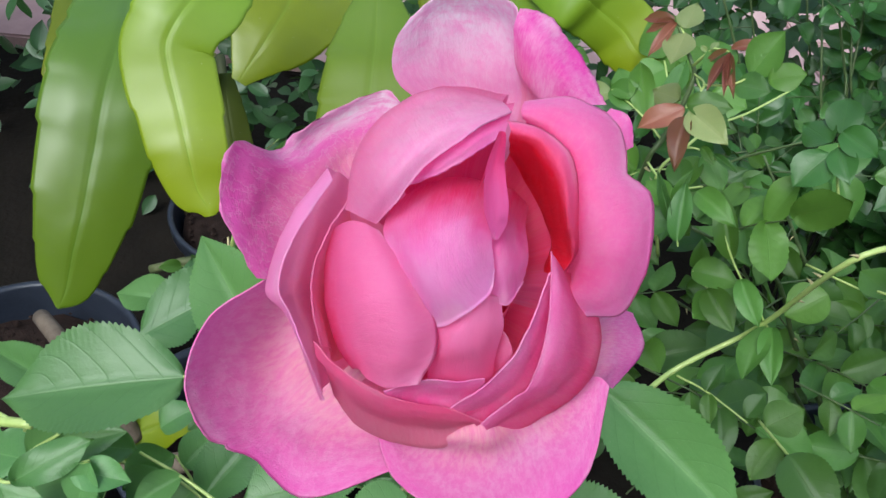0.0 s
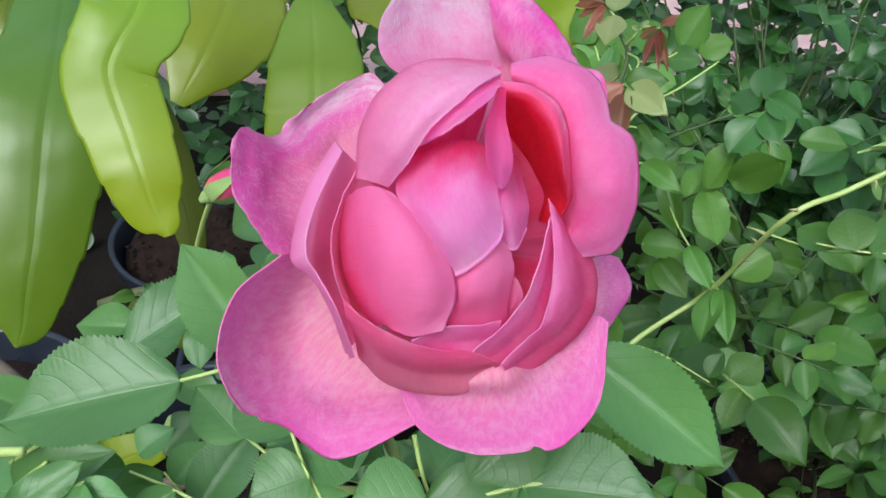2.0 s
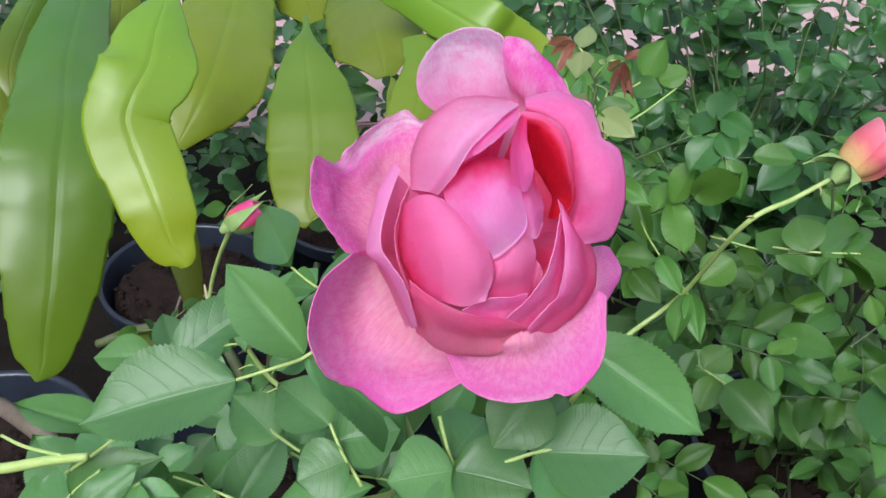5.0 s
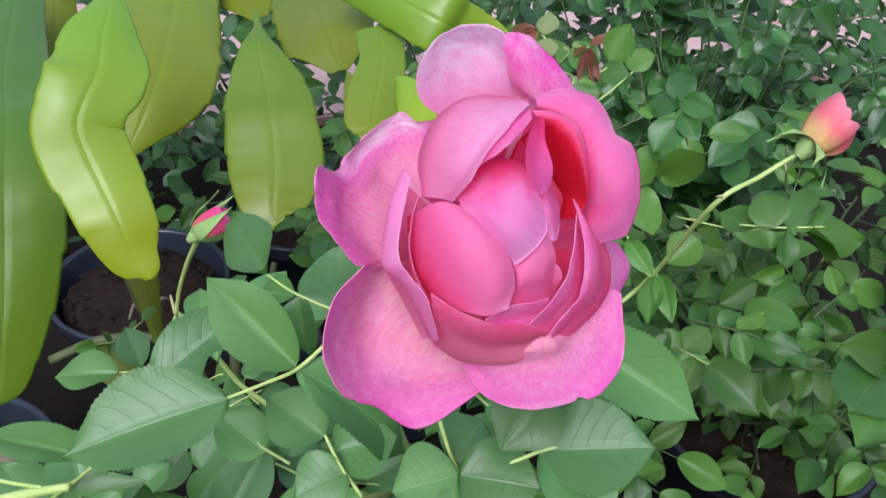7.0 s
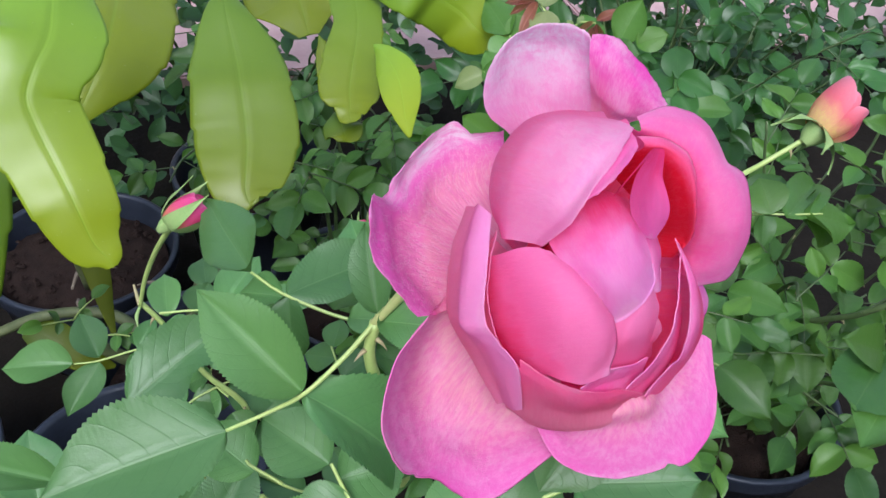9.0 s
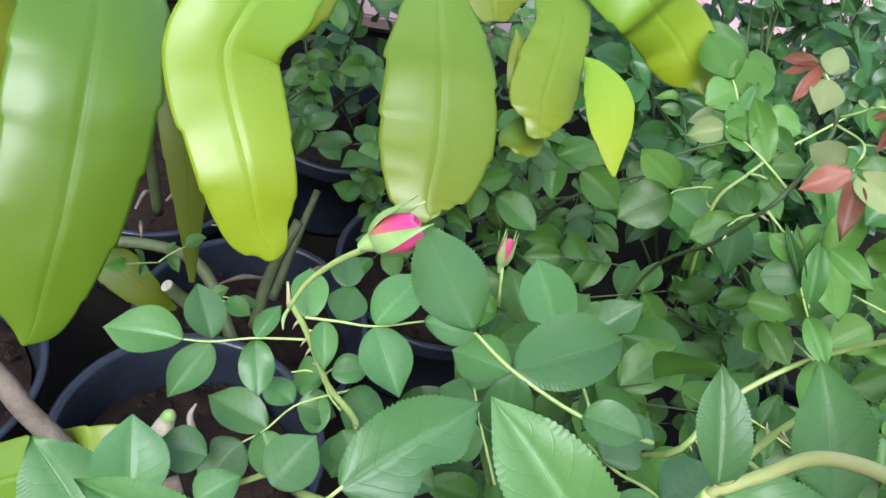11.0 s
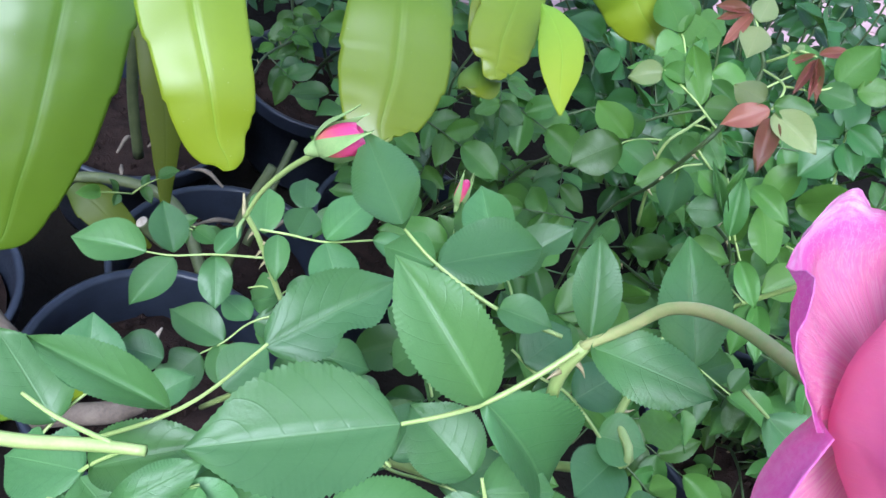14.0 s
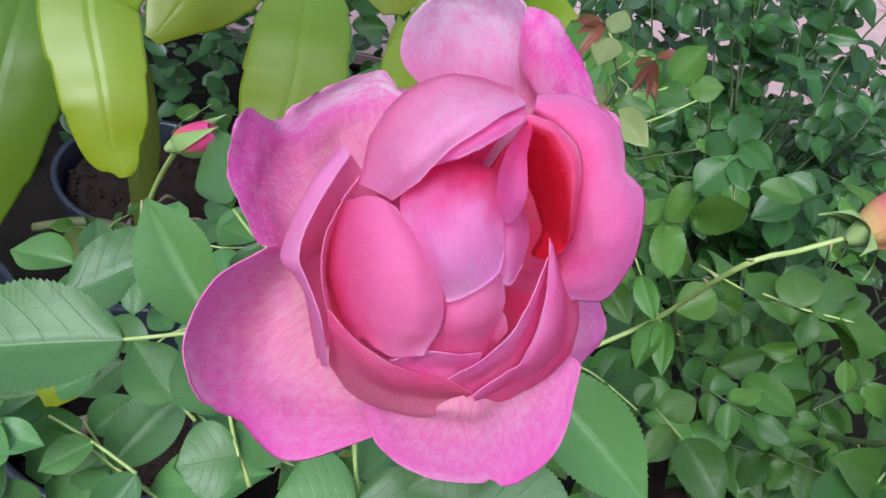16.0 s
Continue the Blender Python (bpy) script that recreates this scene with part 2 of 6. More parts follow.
# crimson of the shaded recesses, painted into the petal up to its rim
PETAL_RECESS_SHADE = petal_material("petal_recess_shade", (0.76, 0.001, 0.022), (0.80, 0.002, 0.034), (0.95, 0.15, 0.40), 0.06, 0.38)
BUD_RED = petal_material("bud_red", (0.78, 0.30, 0.14), (0.84, 0.09, 0.24), (0.84, 0.08, 0.32), 0.3)
BUD_CORAL = petal_material("bud_coral", (0.92, 0.72, 0.25), (0.93, 0.20, 0.24), (0.93, 0.30, 0.38), 0.3)
STEM = plain_material("green_stem", (0.33, 0.46, 0.12), (0.46, 0.56, 0.19), 60, 0.42)
# green stem again, darkened: the shade behind is in its colour
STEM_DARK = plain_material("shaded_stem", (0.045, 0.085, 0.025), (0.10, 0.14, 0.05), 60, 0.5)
STEM_RED = plain_material("flower_stem", (0.33, 0.45, 0.13), (0.50, 0.45, 0.20), 45, 0.45)
THORN = plain_material("thorn", (0.30, 0.28, 0.12), (0.44, 0.36, 0.20), 200, 0.5)
WOOD = plain_material("old_cane", (0.040, 0.058, 0.018), (0.115, 0.135, 0.052), 40, 0.65, 0.6)
BARK = plain_material("grey_bark", (0.07, 0.05, 0.035), (0.22, 0.175, 0.13), 34, 0.85, 0.8, 0.003)
PITH = plain_material("cut_end", (0.26, 0.21, 0.15), (0.56, 0.49, 0.40), 130, 0.85, 0.6)
POT = plain_material("black_plastic", (0.013, 0.017, 0.026), (0.027, 0.034, 0.052), 25, 0.36, 0.15, 0.0006)
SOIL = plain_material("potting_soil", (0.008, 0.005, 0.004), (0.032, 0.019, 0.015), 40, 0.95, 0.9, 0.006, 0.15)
# earth darker than real: shade of the gaps is put into its colour
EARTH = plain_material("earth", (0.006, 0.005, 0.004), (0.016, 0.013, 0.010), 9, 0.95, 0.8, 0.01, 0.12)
PAVER = plain_material("pink_paver", (0.40, 0.25, 0.25), (0.52, 0.36, 0.35), 14, 0.85, 0.4)
# coat of the added walls, lightened to bounce fill onto the rose
BOUNCE_COAT = plain_material("bounce_coat", (0.36, 0.345, 0.32), (0.46, 0.44, 0.41), 3, 0.9, 0.4, 0.004)
PALE_ROOT = plain_material("pale_root", (0.10, 0.08, 0.055), (0.24, 0.20, 0.15), 60, 0.85, 0.6)
SEPAL = plain_material("sepal", (0.19, 0.32, 0.09), (0.32, 0.43, 0.16), 70, 0.55, 0.3, 0.002, 0.35)


# ---- builders ----
def thing(name, at, label, category, group=""):
    ob = new(name)
    ob.location = at
    ob.empty_display_size = 0.05
    return tagged(ob, label, category, group)


def mesh_of(name, verts, faces, mat, uvs=None, smooth=True):
    me = bpy.data.meshes.new(name)
    me.from_pydata([tuple(v) for v in verts], [], faces)
    if uvs is not None:
        lay = me.uv_layers.new(name="UVMap")
        for loop in me.loops:
            lay.data[loop.index].uv = uvs[loop.vertex_index]
    me.materials.append(mat)
    if smooth:
        me.polygons.foreach_set("use_smooth", [True] * len(me.polygons))
    me.update()
    return me


def part(name, mesh, parent, m=None, label=""):
    ob = new(name, mesh)
    ob.parent = parent
    ob.matrix_parent_inverse = parent.matrix_basis.inverted()
    ob.matrix_basis = m if m is not None else Matrix.Identity(4)
    return tagged(ob, label)


def spline(points, count):
    """Points evenly along a smooth line through the given ones."""
    p = np.array(points, float)
    q = np.vstack([2 * p[0] - p[1], p, 2 * p[-1] - p[-2]])
    out = []
    for t in np.linspace(0, len(p) - 1, count):
        i = min(int(t), len(p) - 2)
        f = t - i
        a, b, c, d = q[i:i + 4]
        out.append(0.5 * (2 * b + (c - a) * f + (2 * a - 5 * b + 4 * c - d) * f * f + (3 * b - a - 3 * c + d) * f ** 3))
    return np.array(out)


def tube_data(points, radii, count=None, sides=8, start=0):
    line = spline(points, count or max(4, 5 * len(points)))
    rad = np.interp(np.linspace(0, 1, len(line)), np.linspace(0, 1, len(radii)), radii)
    verts, faces = [], []
    side = np.array((0.31, 0.77, 0.55))
    for i, c in enumerate(line):
        d = line[min(i + 1, len(line) - 1)] - line[max(i - 1, 0)]
        d = d / (np.linalg.norm(d) + 1e-9)
        side = side - d * (side @ d)
        side = side / (np.linalg.norm(side) + 1e-9)
        up = np.cross(d, side)
        for k in range(sides):
            a = 2 * math.pi * k / sides
            verts.append(c + rad[i] * (math.cos(a) * side + math.sin(a) * up))
    for i in range(len(line) - 1):
        for k in range(sides):
            a, b = start + i * sides + k, start + i * sides + (k + 1) % sides
            faces.append((a, b, b + sides, a + sides))
    faces.append(tuple(start + k for k in reversed(range(sides))))
    faces.append(tuple(start + (len(line) - 1) * sides + k for k in range(sides)))
    return verts, faces


def tube(name, points, radii, mat, parent, sides=8, label=""):
    v, f = tube_data(points, radii, None, sides)
    return part(name, mesh_of(name, v, f, mat), parent, None, label)


def leaf_data(rows, cols, fold, curl, teeth, wave, seed, sharp=0.8, bite=False):
    """A leaflet 1 long and 1 wide, from the origin along y, facing z."""
    rng = random.Random(seed)
    ph = rng.uniform(0, 6)
    verts, uvs, faces = [], [], []
    for j in range(rows + 1):
        v = j / rows
        w = 0.455 * max(0.0, math.sin(math.pi * v ** 0.88)) ** (0.62 + 0.27 * sharp * v * v) * (1 - 0.22 * max(0.0, (v - 0.75) / 0.25))
        tooth = 0.075 * ((v * teeth) % 1.0 - 0.5) if teeth and 0.08 < v < 0.97 else 0.0
        for i in range(cols + 1):
            s = 2 * i / cols - 1
            ww = w * (1 + tooth * abs(s) ** 8)
            if bite and s > 0:
                ww *= 1 - 0.42 * math.exp(-((v - 0.52) / 0.13) ** 2)
            x = s * ww
            rib = abs(s)
            z = fold * abs(x) - curl * (v - 0.15) ** 2 + wave * math.sin(5.5 * v + ph) * rib * rib
            z += 0.010 * math.sin(2 * math.pi * 7 * (v - 0.15 * rib - 0.14 * rib * rib)) * rib * (1 - rib * 0.6) * (0.75 if teeth else 0.2)
            z -= 0.010 * math.exp(-(s / 0.10) ** 2)
            verts.append((x, v, z))
            uvs.append((0.5 + 0.5 * s, v))
    for j in range(rows):
        for i in range(cols):
            a = j * (cols + 1) + i
            faces.append((a, a + 1, a + cols + 2, a + cols + 1))
    return verts, uvs, faces


def leaf_set(mat, rows, cols, teeth, sharp=1.0):
    shapes = ((0.22, 0.10, 0.05), (0.38, 0.22, 0.07), (0.22, 0.34, 0.09), (0.32, 0.12, 0.06), (0.12, 0.18, 0.10), (0.20, 0.08, 0.07), (0.14, 0.12, 0.05))
    out = []
    for k, (fold, curl, wave) in enumerate(shapes):
        v, uv, f = leaf_data(rows, cols, fold, curl, teeth, wave, k, sharp, k == 6 and rows > 20)
        out.append(mesh_of("leaflet", v, f, mat, uv))
    return out


FINE = {"LEAF": leaf_set(LEAF, 124, 10, 31)}
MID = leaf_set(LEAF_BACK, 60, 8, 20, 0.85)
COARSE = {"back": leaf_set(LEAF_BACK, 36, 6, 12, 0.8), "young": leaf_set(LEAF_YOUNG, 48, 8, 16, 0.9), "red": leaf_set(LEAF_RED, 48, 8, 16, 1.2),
          "gloss": leaf_set(GLOSSY, 14, 6, 0, 1.0)}


def leaf_pose(base, tip, width, face):
    b, t = Vector(base), Vector(tip)
    y = t - b
    size = y.length
    y.normalize()
    z = Vector(face)
    z = (z - y * z.dot(y)).normalized()
    x = y.cross(z)
    m = Matrix((x * width, y * size, z * size)).transposed().to_4x4()
    m.translation = b
    return m


front_bush = thing("rose_bush", (-0.1, 0.62, 0.30), "tall rose bush with one open pink rose above a black pot", "rose bush")


def rachis(points, r0, r1, parent=None, mat=None):
    return tube("leaf_stalk", points, (r0, r1), mat or STEM, parent or front_bush, 6)


def leaflet(stalk, base, tip, width, face, shape, meshes=None):
    return part("leaflet", (meshes or FINE["LEAF"])[shape], stalk, leaf_pose(base, tip, width, face))


# ---- ground ----
def ground():
    n = 60
    xs = np.concatenate([np.linspace(-40, -2.2, 8), np.linspace(-2, 3, n), np.linspace(3.2, 40, 8)])
    ys = np.concatenate([np.linspace(-40, -1.2, 8), np.linspace(-1, 4, n), np.linspace(4.2, 40, 8)])
    verts = [(x, y, 0.02 * noise.noise((x * 3, y * 3, 0)) - 0.012 if abs(x) < 3 and abs(y) < 4 else -0.012) for y in ys for x in xs]
    w = len(xs)
    faces = [(j * w + i, j * w + i + 1, j * w + i + w + 1, j * w + i + w) for j in range(len(ys) - 1) for i in range(w - 1)]
    return tagged(new("ground", mesh_of("ground", verts, faces, EARTH)), "dark earth under the pots", "ground", kind="structure")


ground()


# ---- unseen walls, added to cut low sky light and bounce fill ----
def unseen_wall(name, x0, y0, x1, y1, height):
    """An added plain wall, out of view, from one corner to the other, with a capping course."""
    bm = bmesh.new()
    a, b = Vector((x0, y0, 0)), Vector((x1, y1, 0))
    turn = Matrix.Rotation(math.atan2(y1 - y0, x1 - x0), 4, "Z")
    for long, thick, low, high in (((b - a).length, 0.2, -0.02, height), ((b - a).length + 0.1, 0.28, height, height + 0.06)):
        m = Matrix.Translation((a + b) / 2 + Vector((0, 0, (low + high) / 2))) @ turn @ Matrix.Diagonal((long, thick, high - low, 1))
        bmesh.ops.create_cube(bm, size=1.0, matrix=m)
    me = bpy.data.meshes.new(name)
    bm.to_mesh(me)
    bm.free()
    me.materials.append(BOUNCE_COAT)
    return tagged(new(name, me), "plain grey unseen wall added to shape the light", "wall", kind="structure")


unseen_wall("wall_south", -2.5, -2.3, 4.5, -2.3, 2.3)
unseen_wall("wall_west", -2.5, -2.1, -2.5, 5.2, 2.3)
unseen_wall("wall_east", 4.5, -2.1, 4.5, 5.2, 2.3)
unseen_wall("wall_north", -2.5, 5.4, 4.5, 5.4, 2.6)


# ---- pots ----
def lathe(profile, sides=48):
    verts, faces = [], []
    for r, z in profile:
        for k in range(sides):
            a = 2 * math.pi * k / sides
            verts.append((r * math.cos(a), r * math.sin(a), z))
    for j in range(len(profile) - 1):
        for k in range(sides):
            a, b = j * sides + k, j * sides + (k + 1) % sides
            faces.append((a, b, b + sides, a + sides))
    return verts, faces


def pot(x, y, rim, radius, fill, seed, label):
    """A nursery pot with a rolled rim, and the soil in it."""
    ob = thing("plant_pot", (x, y, 0), label, "plant pot", "black nursery pots")
    r, h = radius, rim
    k = r * 0.74
    prof = [(0.01, 0.004), (k - 0.006, 0.004), (k, 0.0), (k + 0.002, 0.01), (r - 0.014, h - 0.034), (r - 0.006, h - 0.032), (r - 0.004, h - 0.028), (r - 0.002, h - 0.006),
            (r - 0.001, h - 0.002), (r - 0.004, h), (r - 0.010, h - 0.001), (r - 0.012, h - 0.005), (r - 0.016, h - 0.034), (k - 0.002, 0.02), (0.01, 0.012)]
    v, f = lathe(prof)
    m = Matrix.Translation((x, y, 0))
    part("pot_wall", mesh_of("pot_wall", v, f, POT), ob, m)
    top = h - fill
    inner = (r - 0.018) - (r - k) * (fill / h) * 0.9
    rings, sides = 16, 48
    verts, faces = [], []
    for j in range(rings + 1):
        rr = inner * j / rings
        for q in range(sides):
            a = 2 * math.pi * q / sides
            px, py = rr * math.cos(a), rr * math.sin(a)
            z = top + 0.010 * noise.noise((px * 28 + seed, py * 28, 0)) + 0.006 * noise.noise((px * 90 + seed, py * 90, 2)) - 0.012 * (j / rings) ** 6
            verts.append((px, py, z))
    for j in range(rings):
        for q in range(sides):
            a, b = j * sides + q, j * sides + (q + 1) % sides
            faces.append((a, b, b + sides, a + sides))
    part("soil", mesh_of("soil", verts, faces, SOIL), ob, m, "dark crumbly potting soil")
    rng = random.Random(seed)
    verts, faces = [], []
    for _ in range(160):
        a, rr, s = rng.uniform(0, 6.28), inner * 0.96 * math.sqrt(rng.random()), rng.uniform(0.002, 0.0075)
        c = Vector((rr * math.cos(a), rr * math.sin(a), top + 0.002))
        n0 = len(verts)
        for dx, dy, dz in ((1, 0, 0), (-1, 0, 0), (0, 1, 0), (0, -1, 0), (0, 0, 1), (0, 0, -1)):
            verts.append(c + Vector((dx * rng.uniform(0.6, 1.3), dy * rng.uniform(0.6, 1.3), dz * rng.uniform(0.5, 0.9))) * s)
        for tri in ((0, 2, 4), (2, 1, 4), (1, 3, 4), (3, 0, 4), (2, 0, 5), (1, 2, 5), (3, 1, 5), (0, 3, 5)):
            faces.append(tuple(n0 + i for i in tri))
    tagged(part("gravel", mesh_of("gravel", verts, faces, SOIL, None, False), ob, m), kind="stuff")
    return ob


pot(-0.172, 0.616, 0.36, 0.141, 0.055, 1, "black plastic nursery pot with dark soil and cut stems")
pot(-0.095, 0.89, 0.22, 0.163, 0.05, 2, "black plastic nursery pot with cut cane stumps in soil")
pot(-0.485, 0.76, 0.28, 0.155, 0.04, 3, "black plastic nursery pot half full of brown soil")
pot(-0.255, 1.215, 0.2, 0.16, 0.03, 4, "black nursery pot holding the flat-stemmed cactus")
pot(0.195, 1.03, 0.2, 0.165, 0.04, 5, "black nursery pot under dense rose leaves")
pot(0.06, 1.4, 0.2, 0.16, 0.04, 6, "black nursery pot far back among the leaves")
pot(0.63, 0.62, 0.28, 0.16, 0.05, 7, "black nursery pot under the rose shrub")


# ---- canes of the front rose ----
def cane(points, radii, parent, mat=None, thorns=0, seed=0, label=""):
    ob = tube("cane", points, radii, mat or STEM, parent, 10, label)
    rng = random.Random(seed)
    line = spline(points, 60)
    for _ in range(thorns):
        i = rng.randrange(4, 56)
        c, d = Vector(line[i]), Vector(line[i + 1] - line[i - 1]).normalized()
        side = d.orthogonal().normalized()
        side.rotate(Matrix.Rotation(rng.uniform(0, 6.28), 3, d))
        r = np.interp(i / 60, np.linspace(0, 1, len(radii)), radii)
        tip = c + side * (r + 0.0055) - d * 0.003
        v, f = tube_data([c + side * r * 0.7, c + side * (r + 0.0025) - d * 0.0008, tip], (0.0014, 0.0008, 0.0001), 5, 5)
        part("thorn", mesh_of("thorn", v, f, THORN), ob)
    return ob


cane([(-0.0677, 0.554, 0.3685), (-0.01, 0.4493, 0.5084), (0.0132, 0.349, 0.6542), (0.0106, 0.2829, 0.7703), (-0.0058, 0.2618, 0.8477), (-0.0209, 0.2581, 0.9026), (-0.0195, 0.2587, 0.9258)], (0.0045, 0.004, 0.0035, 0.0032, 0.003, 0.0026, 0.0026), front_bush, STEM, 8, 1)
cane([(-0.0205, 0.2587, 0.9247), (-0.0106, 0.2565, 0.9408), (-0.0036, 0.2512, 0.9603), (0.0016, 0.2308, 0.9788), (0.0028, 0.185, 1.0033), (0.0075, 0.1795, 1.0156)], (0.0018, 0.0022, 0.0023, 0.0024, 0.0026, 0.0042), front_bush, STEM_RED, 0, 2, "flower stem flushed brown on top")
cane([(-0.1233, 0.5563, 0.3832), (-0.0581, 0.4808, 0.5892), (-0.0881, 0.4822, 0.6602), (-0.1111, 0.4802, 0.7202), (-0.1239, 0.4809, 0.745)], (0.003, 0.0027, 0.0022, 0.0020, 0.0019), front_bush, STEM, 10, 3)
cane([(-0.1248, 0.479, 0.743), (-0.1179, 0.4743, 0.7727), (-0.1077, 0.4593, 0.8082), (-0.0974, 0.4416, 0.8395), (-0.0944, 0.4399, 0.8464)], (0.0014, 0.0016, 0.0017, 0.0019, 0.0024), front_bush, STEM, 0, 4)
cane([(-0.2371, 0.2791, 0.8095), (-0.213, 0.2729, 0.8149), (-0.1892, 0.2683, 0.8225), (-0.1663, 0.2629, 0.829)], (0.0030, 0.0030, 0.0028, 0.0022), front_bush, STEM, 0, 5, "cut-back green cane")
cane([(-0.2168, 0.2921, 0.8193), (-0.2019, 0.281, 0.8207), (-0.1799, 0.2671, 0.8268)], (0.0009, 0.0010, 0.0011), front_bush, STEM)
cane([(0.0939, 0.328, 0.8705), (0.0875, 0.33, 0.8287), (0.0793, 0.3177, 0.7912), (0.0775, 0.3019, 0.7555), (0.0352, 0.4827, 0.4775)], (0.0016, 0.002, 0.0024, 0.003, 0.0035), front_bush, STEM, 6, 7)

cane([(-0.1248, 0.48, 0.744), (-0.1258, 0.4842, 0.7496), (-0.1269, 0.4894, 0.7553)], (0.0016, 0.0013, 0.0007), front_bush, THORN, 0, 8, "dry brown stub at the joint")
cane([(-0.1248, 0.4781, 0.7439), (-0.1277, 0.4732, 0.7399), (-0.1277, 0.4672, 0.736)], (0.0010, 0.0014, 0.0004), front_bush, SEPAL, 0, 9, "pale green bract hanging at the joint")

# ---- leaves of the front rose ----
# leaf below the flower, on its own stem
spray = rachis([(-0.0195, 0.2587, 0.9258), (-0.0332, 0.2534, 0.914), (-0.051, 0.2472, 0.9029), (-0.0668, 0.2413, 0.9024), (-0.0838, 0.2375, 0.9009)], 0.0013, 0.0008)
leaflet(spray, (-0.0838, 0.2375, 0.9009), (-0.1557, 0.2313, 0.8907), 0.049, (0.03, -0.33, 0.94), 0)
leaflet(spray, (-0.052, 0.2483, 0.9028), (-0.0888, 0.2879, 0.9317), 0.035, (-0.12, -0.7, 0.7), 1)
leaflet(spray, (-0.05, 0.2471, 0.902), (0.0106, 0.2319, 0.8457), 0.047, (0.55, -0.57, 0.61), 2)
# leaves at the joint
spray = rachis([(-0.0195, 0.2587, 0.9258), (-0.0185, 0.2598, 0.9294)], 0.0012, 0.0009)
leaflet(spray, (-0.0185, 0.2598, 0.9294), (-0.0181, 0.2882, 0.9548), 0.020, (-0.31, -0.65, 0.69), 3)
spray = rachis([(-0.0186, 0.2586, 0.9259), (-0.0166, 0.2575, 0.927)], 0.0012, 0.0009)
leaflet(spray, (-0.0166, 0.2575, 0.927), (0.0151, 0.2291, 0.9431), 0.028, (-0.52, -0.24, 0.82), 4)
spray = rachis([(0.0051, 0.2732, 0.9193), (0.0146, 0.2568, 0.9222), (0.0213, 0.2485, 0.9297)], 0.0011, 0.0008)
leaflet(spray, (0.0222, 0.2504, 0.9297), (0.015, 0.2867, 0.9611), 0.030, (-0.39, -0.69, 0.6), 5)
spray = rachis([(0.0735, 0.2667, 0.8937), (0.0865, 0.2577, 0.8875)], 0.0012, 0.0009)
leaflet(spray, (0.0865, 0.2577, 0.8875), (0.1452, 0.2069, 0.863), 0.044, (-0.04, -0.70, 0.72), 0)
# leaf with a bitten edge, from the side shoot
spray = rachis([(-0.1918, 0.293, 0.7816), (-0.1643, 0.2914, 0.8049), (-0.145, 0.2943, 0.8232), (-0.1233, 0.3002, 0.8548)], 0.0012, 0.0008)
leaflet(spray, (-0.1243, 0.2992, 0.8538), (-0.0707, 0.3217, 0.8807), 0.039, (-0.15, -0.52, 0.84), 6)
leaflet(spray, (-0.1582, 0.2935, 0.81), (-0.2247, 0.3322, 0.8052), 0.026, (-0.21, -0.26, 0.94), 3)
# spray beside the bud
spray = rachis([(0.0227, 0.3255, 0.8446), (-0.0107, 0.3375, 0.8467), (-0.0409, 0.3576, 0.852), (-0.0568, 0.3768, 0.8547)], 0.0012, 0.0008)
leaflet(spray, (-0.0568, 0.3768, 0.8547), (-0.0773, 0.4388, 0.8657), 0.040, (-0.43, -0.31, 0.85), 4)
leaflet(spray, (-0.0419, 0.3576, 0.851), (-0.0658, 0.3768, 0.8435), 0.026, (-0.43, -0.29, 0.85), 1)
leaflet(spray, (-0.0399, 0.3576, 0.853), (0.0205, 0.3773, 0.8555), 0.040, (0.1, -0.19, 0.98), 5)
leaflet(spray, (-0.0399, 0.3566, 0.8521), (-0.0422, 0.3352, 0.8188), 0.027, (-0.46, -0.76, 0.46), 2)
leaflet(spray, (-0.0097, 0.3375, 0.8477), (0.0098, 0.3199, 0.8589), 0.023, (-0.48, -0.07, 0.87), 3)
spray = rachis([(0.0296, 0.3777, 0.7895), (0.0373, 0.416, 0.7763), (0.0332, 0.4381, 0.7743)], 0.0011, 0.0008)
leaflet(spray, (0.0332, 0.4381, 0.7743), (0.0259, 0.495, 0.7895), 0.038, (-0.44, -0.28, 0.85), 0)
leaflet(spray, (0.0371, 0.4303, 0.7754), (0.074, 0.4409, 0.8114), 0.032, (-0.53, -0.43, 0.73), 6)
leaflet(spray, (0.039, 0.4282, 0.7747), (-0.0072, 0.4564, 0.7507), 0.030, (-0.55, -0.28, 0.78), 2)
# five leaflets over the pot
spray = rachis([(-0.1009, 0.5155, 0.6653), (-0.1366, 0.5228, 0.6549), (-0.1657, 0.5234, 0.6483), (-0.1852, 0.5249, 0.6475)], 0.0010, 0.0007)
leaflet(spray, (-0.1852, 0.5249, 0.6475), (-0.2408, 0.5374, 0.6463), 0.039, (-0.07, -0.36, 0.93), 1)
leaflet(spray, (-0.1657, 0.5244, 0.6501), (-0.1785, 0.5625, 0.6669), 0.032, (-0.02, -0.41, 0.91), 3)
leaflet(spray, (-0.1657, 0.5224, 0.6473), (-0.1929, 0.4887, 0.6293), 0.031, (-0.05, -0.4, 0.92), 5)
leaflet(spray, (-0.1357, 0.5228, 0.6559), (-0.1203, 0.5408, 0.6727), 0.017, (-0.21, -0.56, 0.8), 2)
leaflet(spray, (-0.1357, 0.5208, 0.6539), (-0.1326, 0.4836, 0.64), 0.028, (-0.06, -0.34, 0.94), 4)
spray = rachis([(-0.0636, 0.5001, 0.6267), (-0.1009, 0.4961, 0.612), (-0.1219, 0.484, 0.598), (-0.1382, 0.4776, 0.5898)], 0.0010, 0.0007)
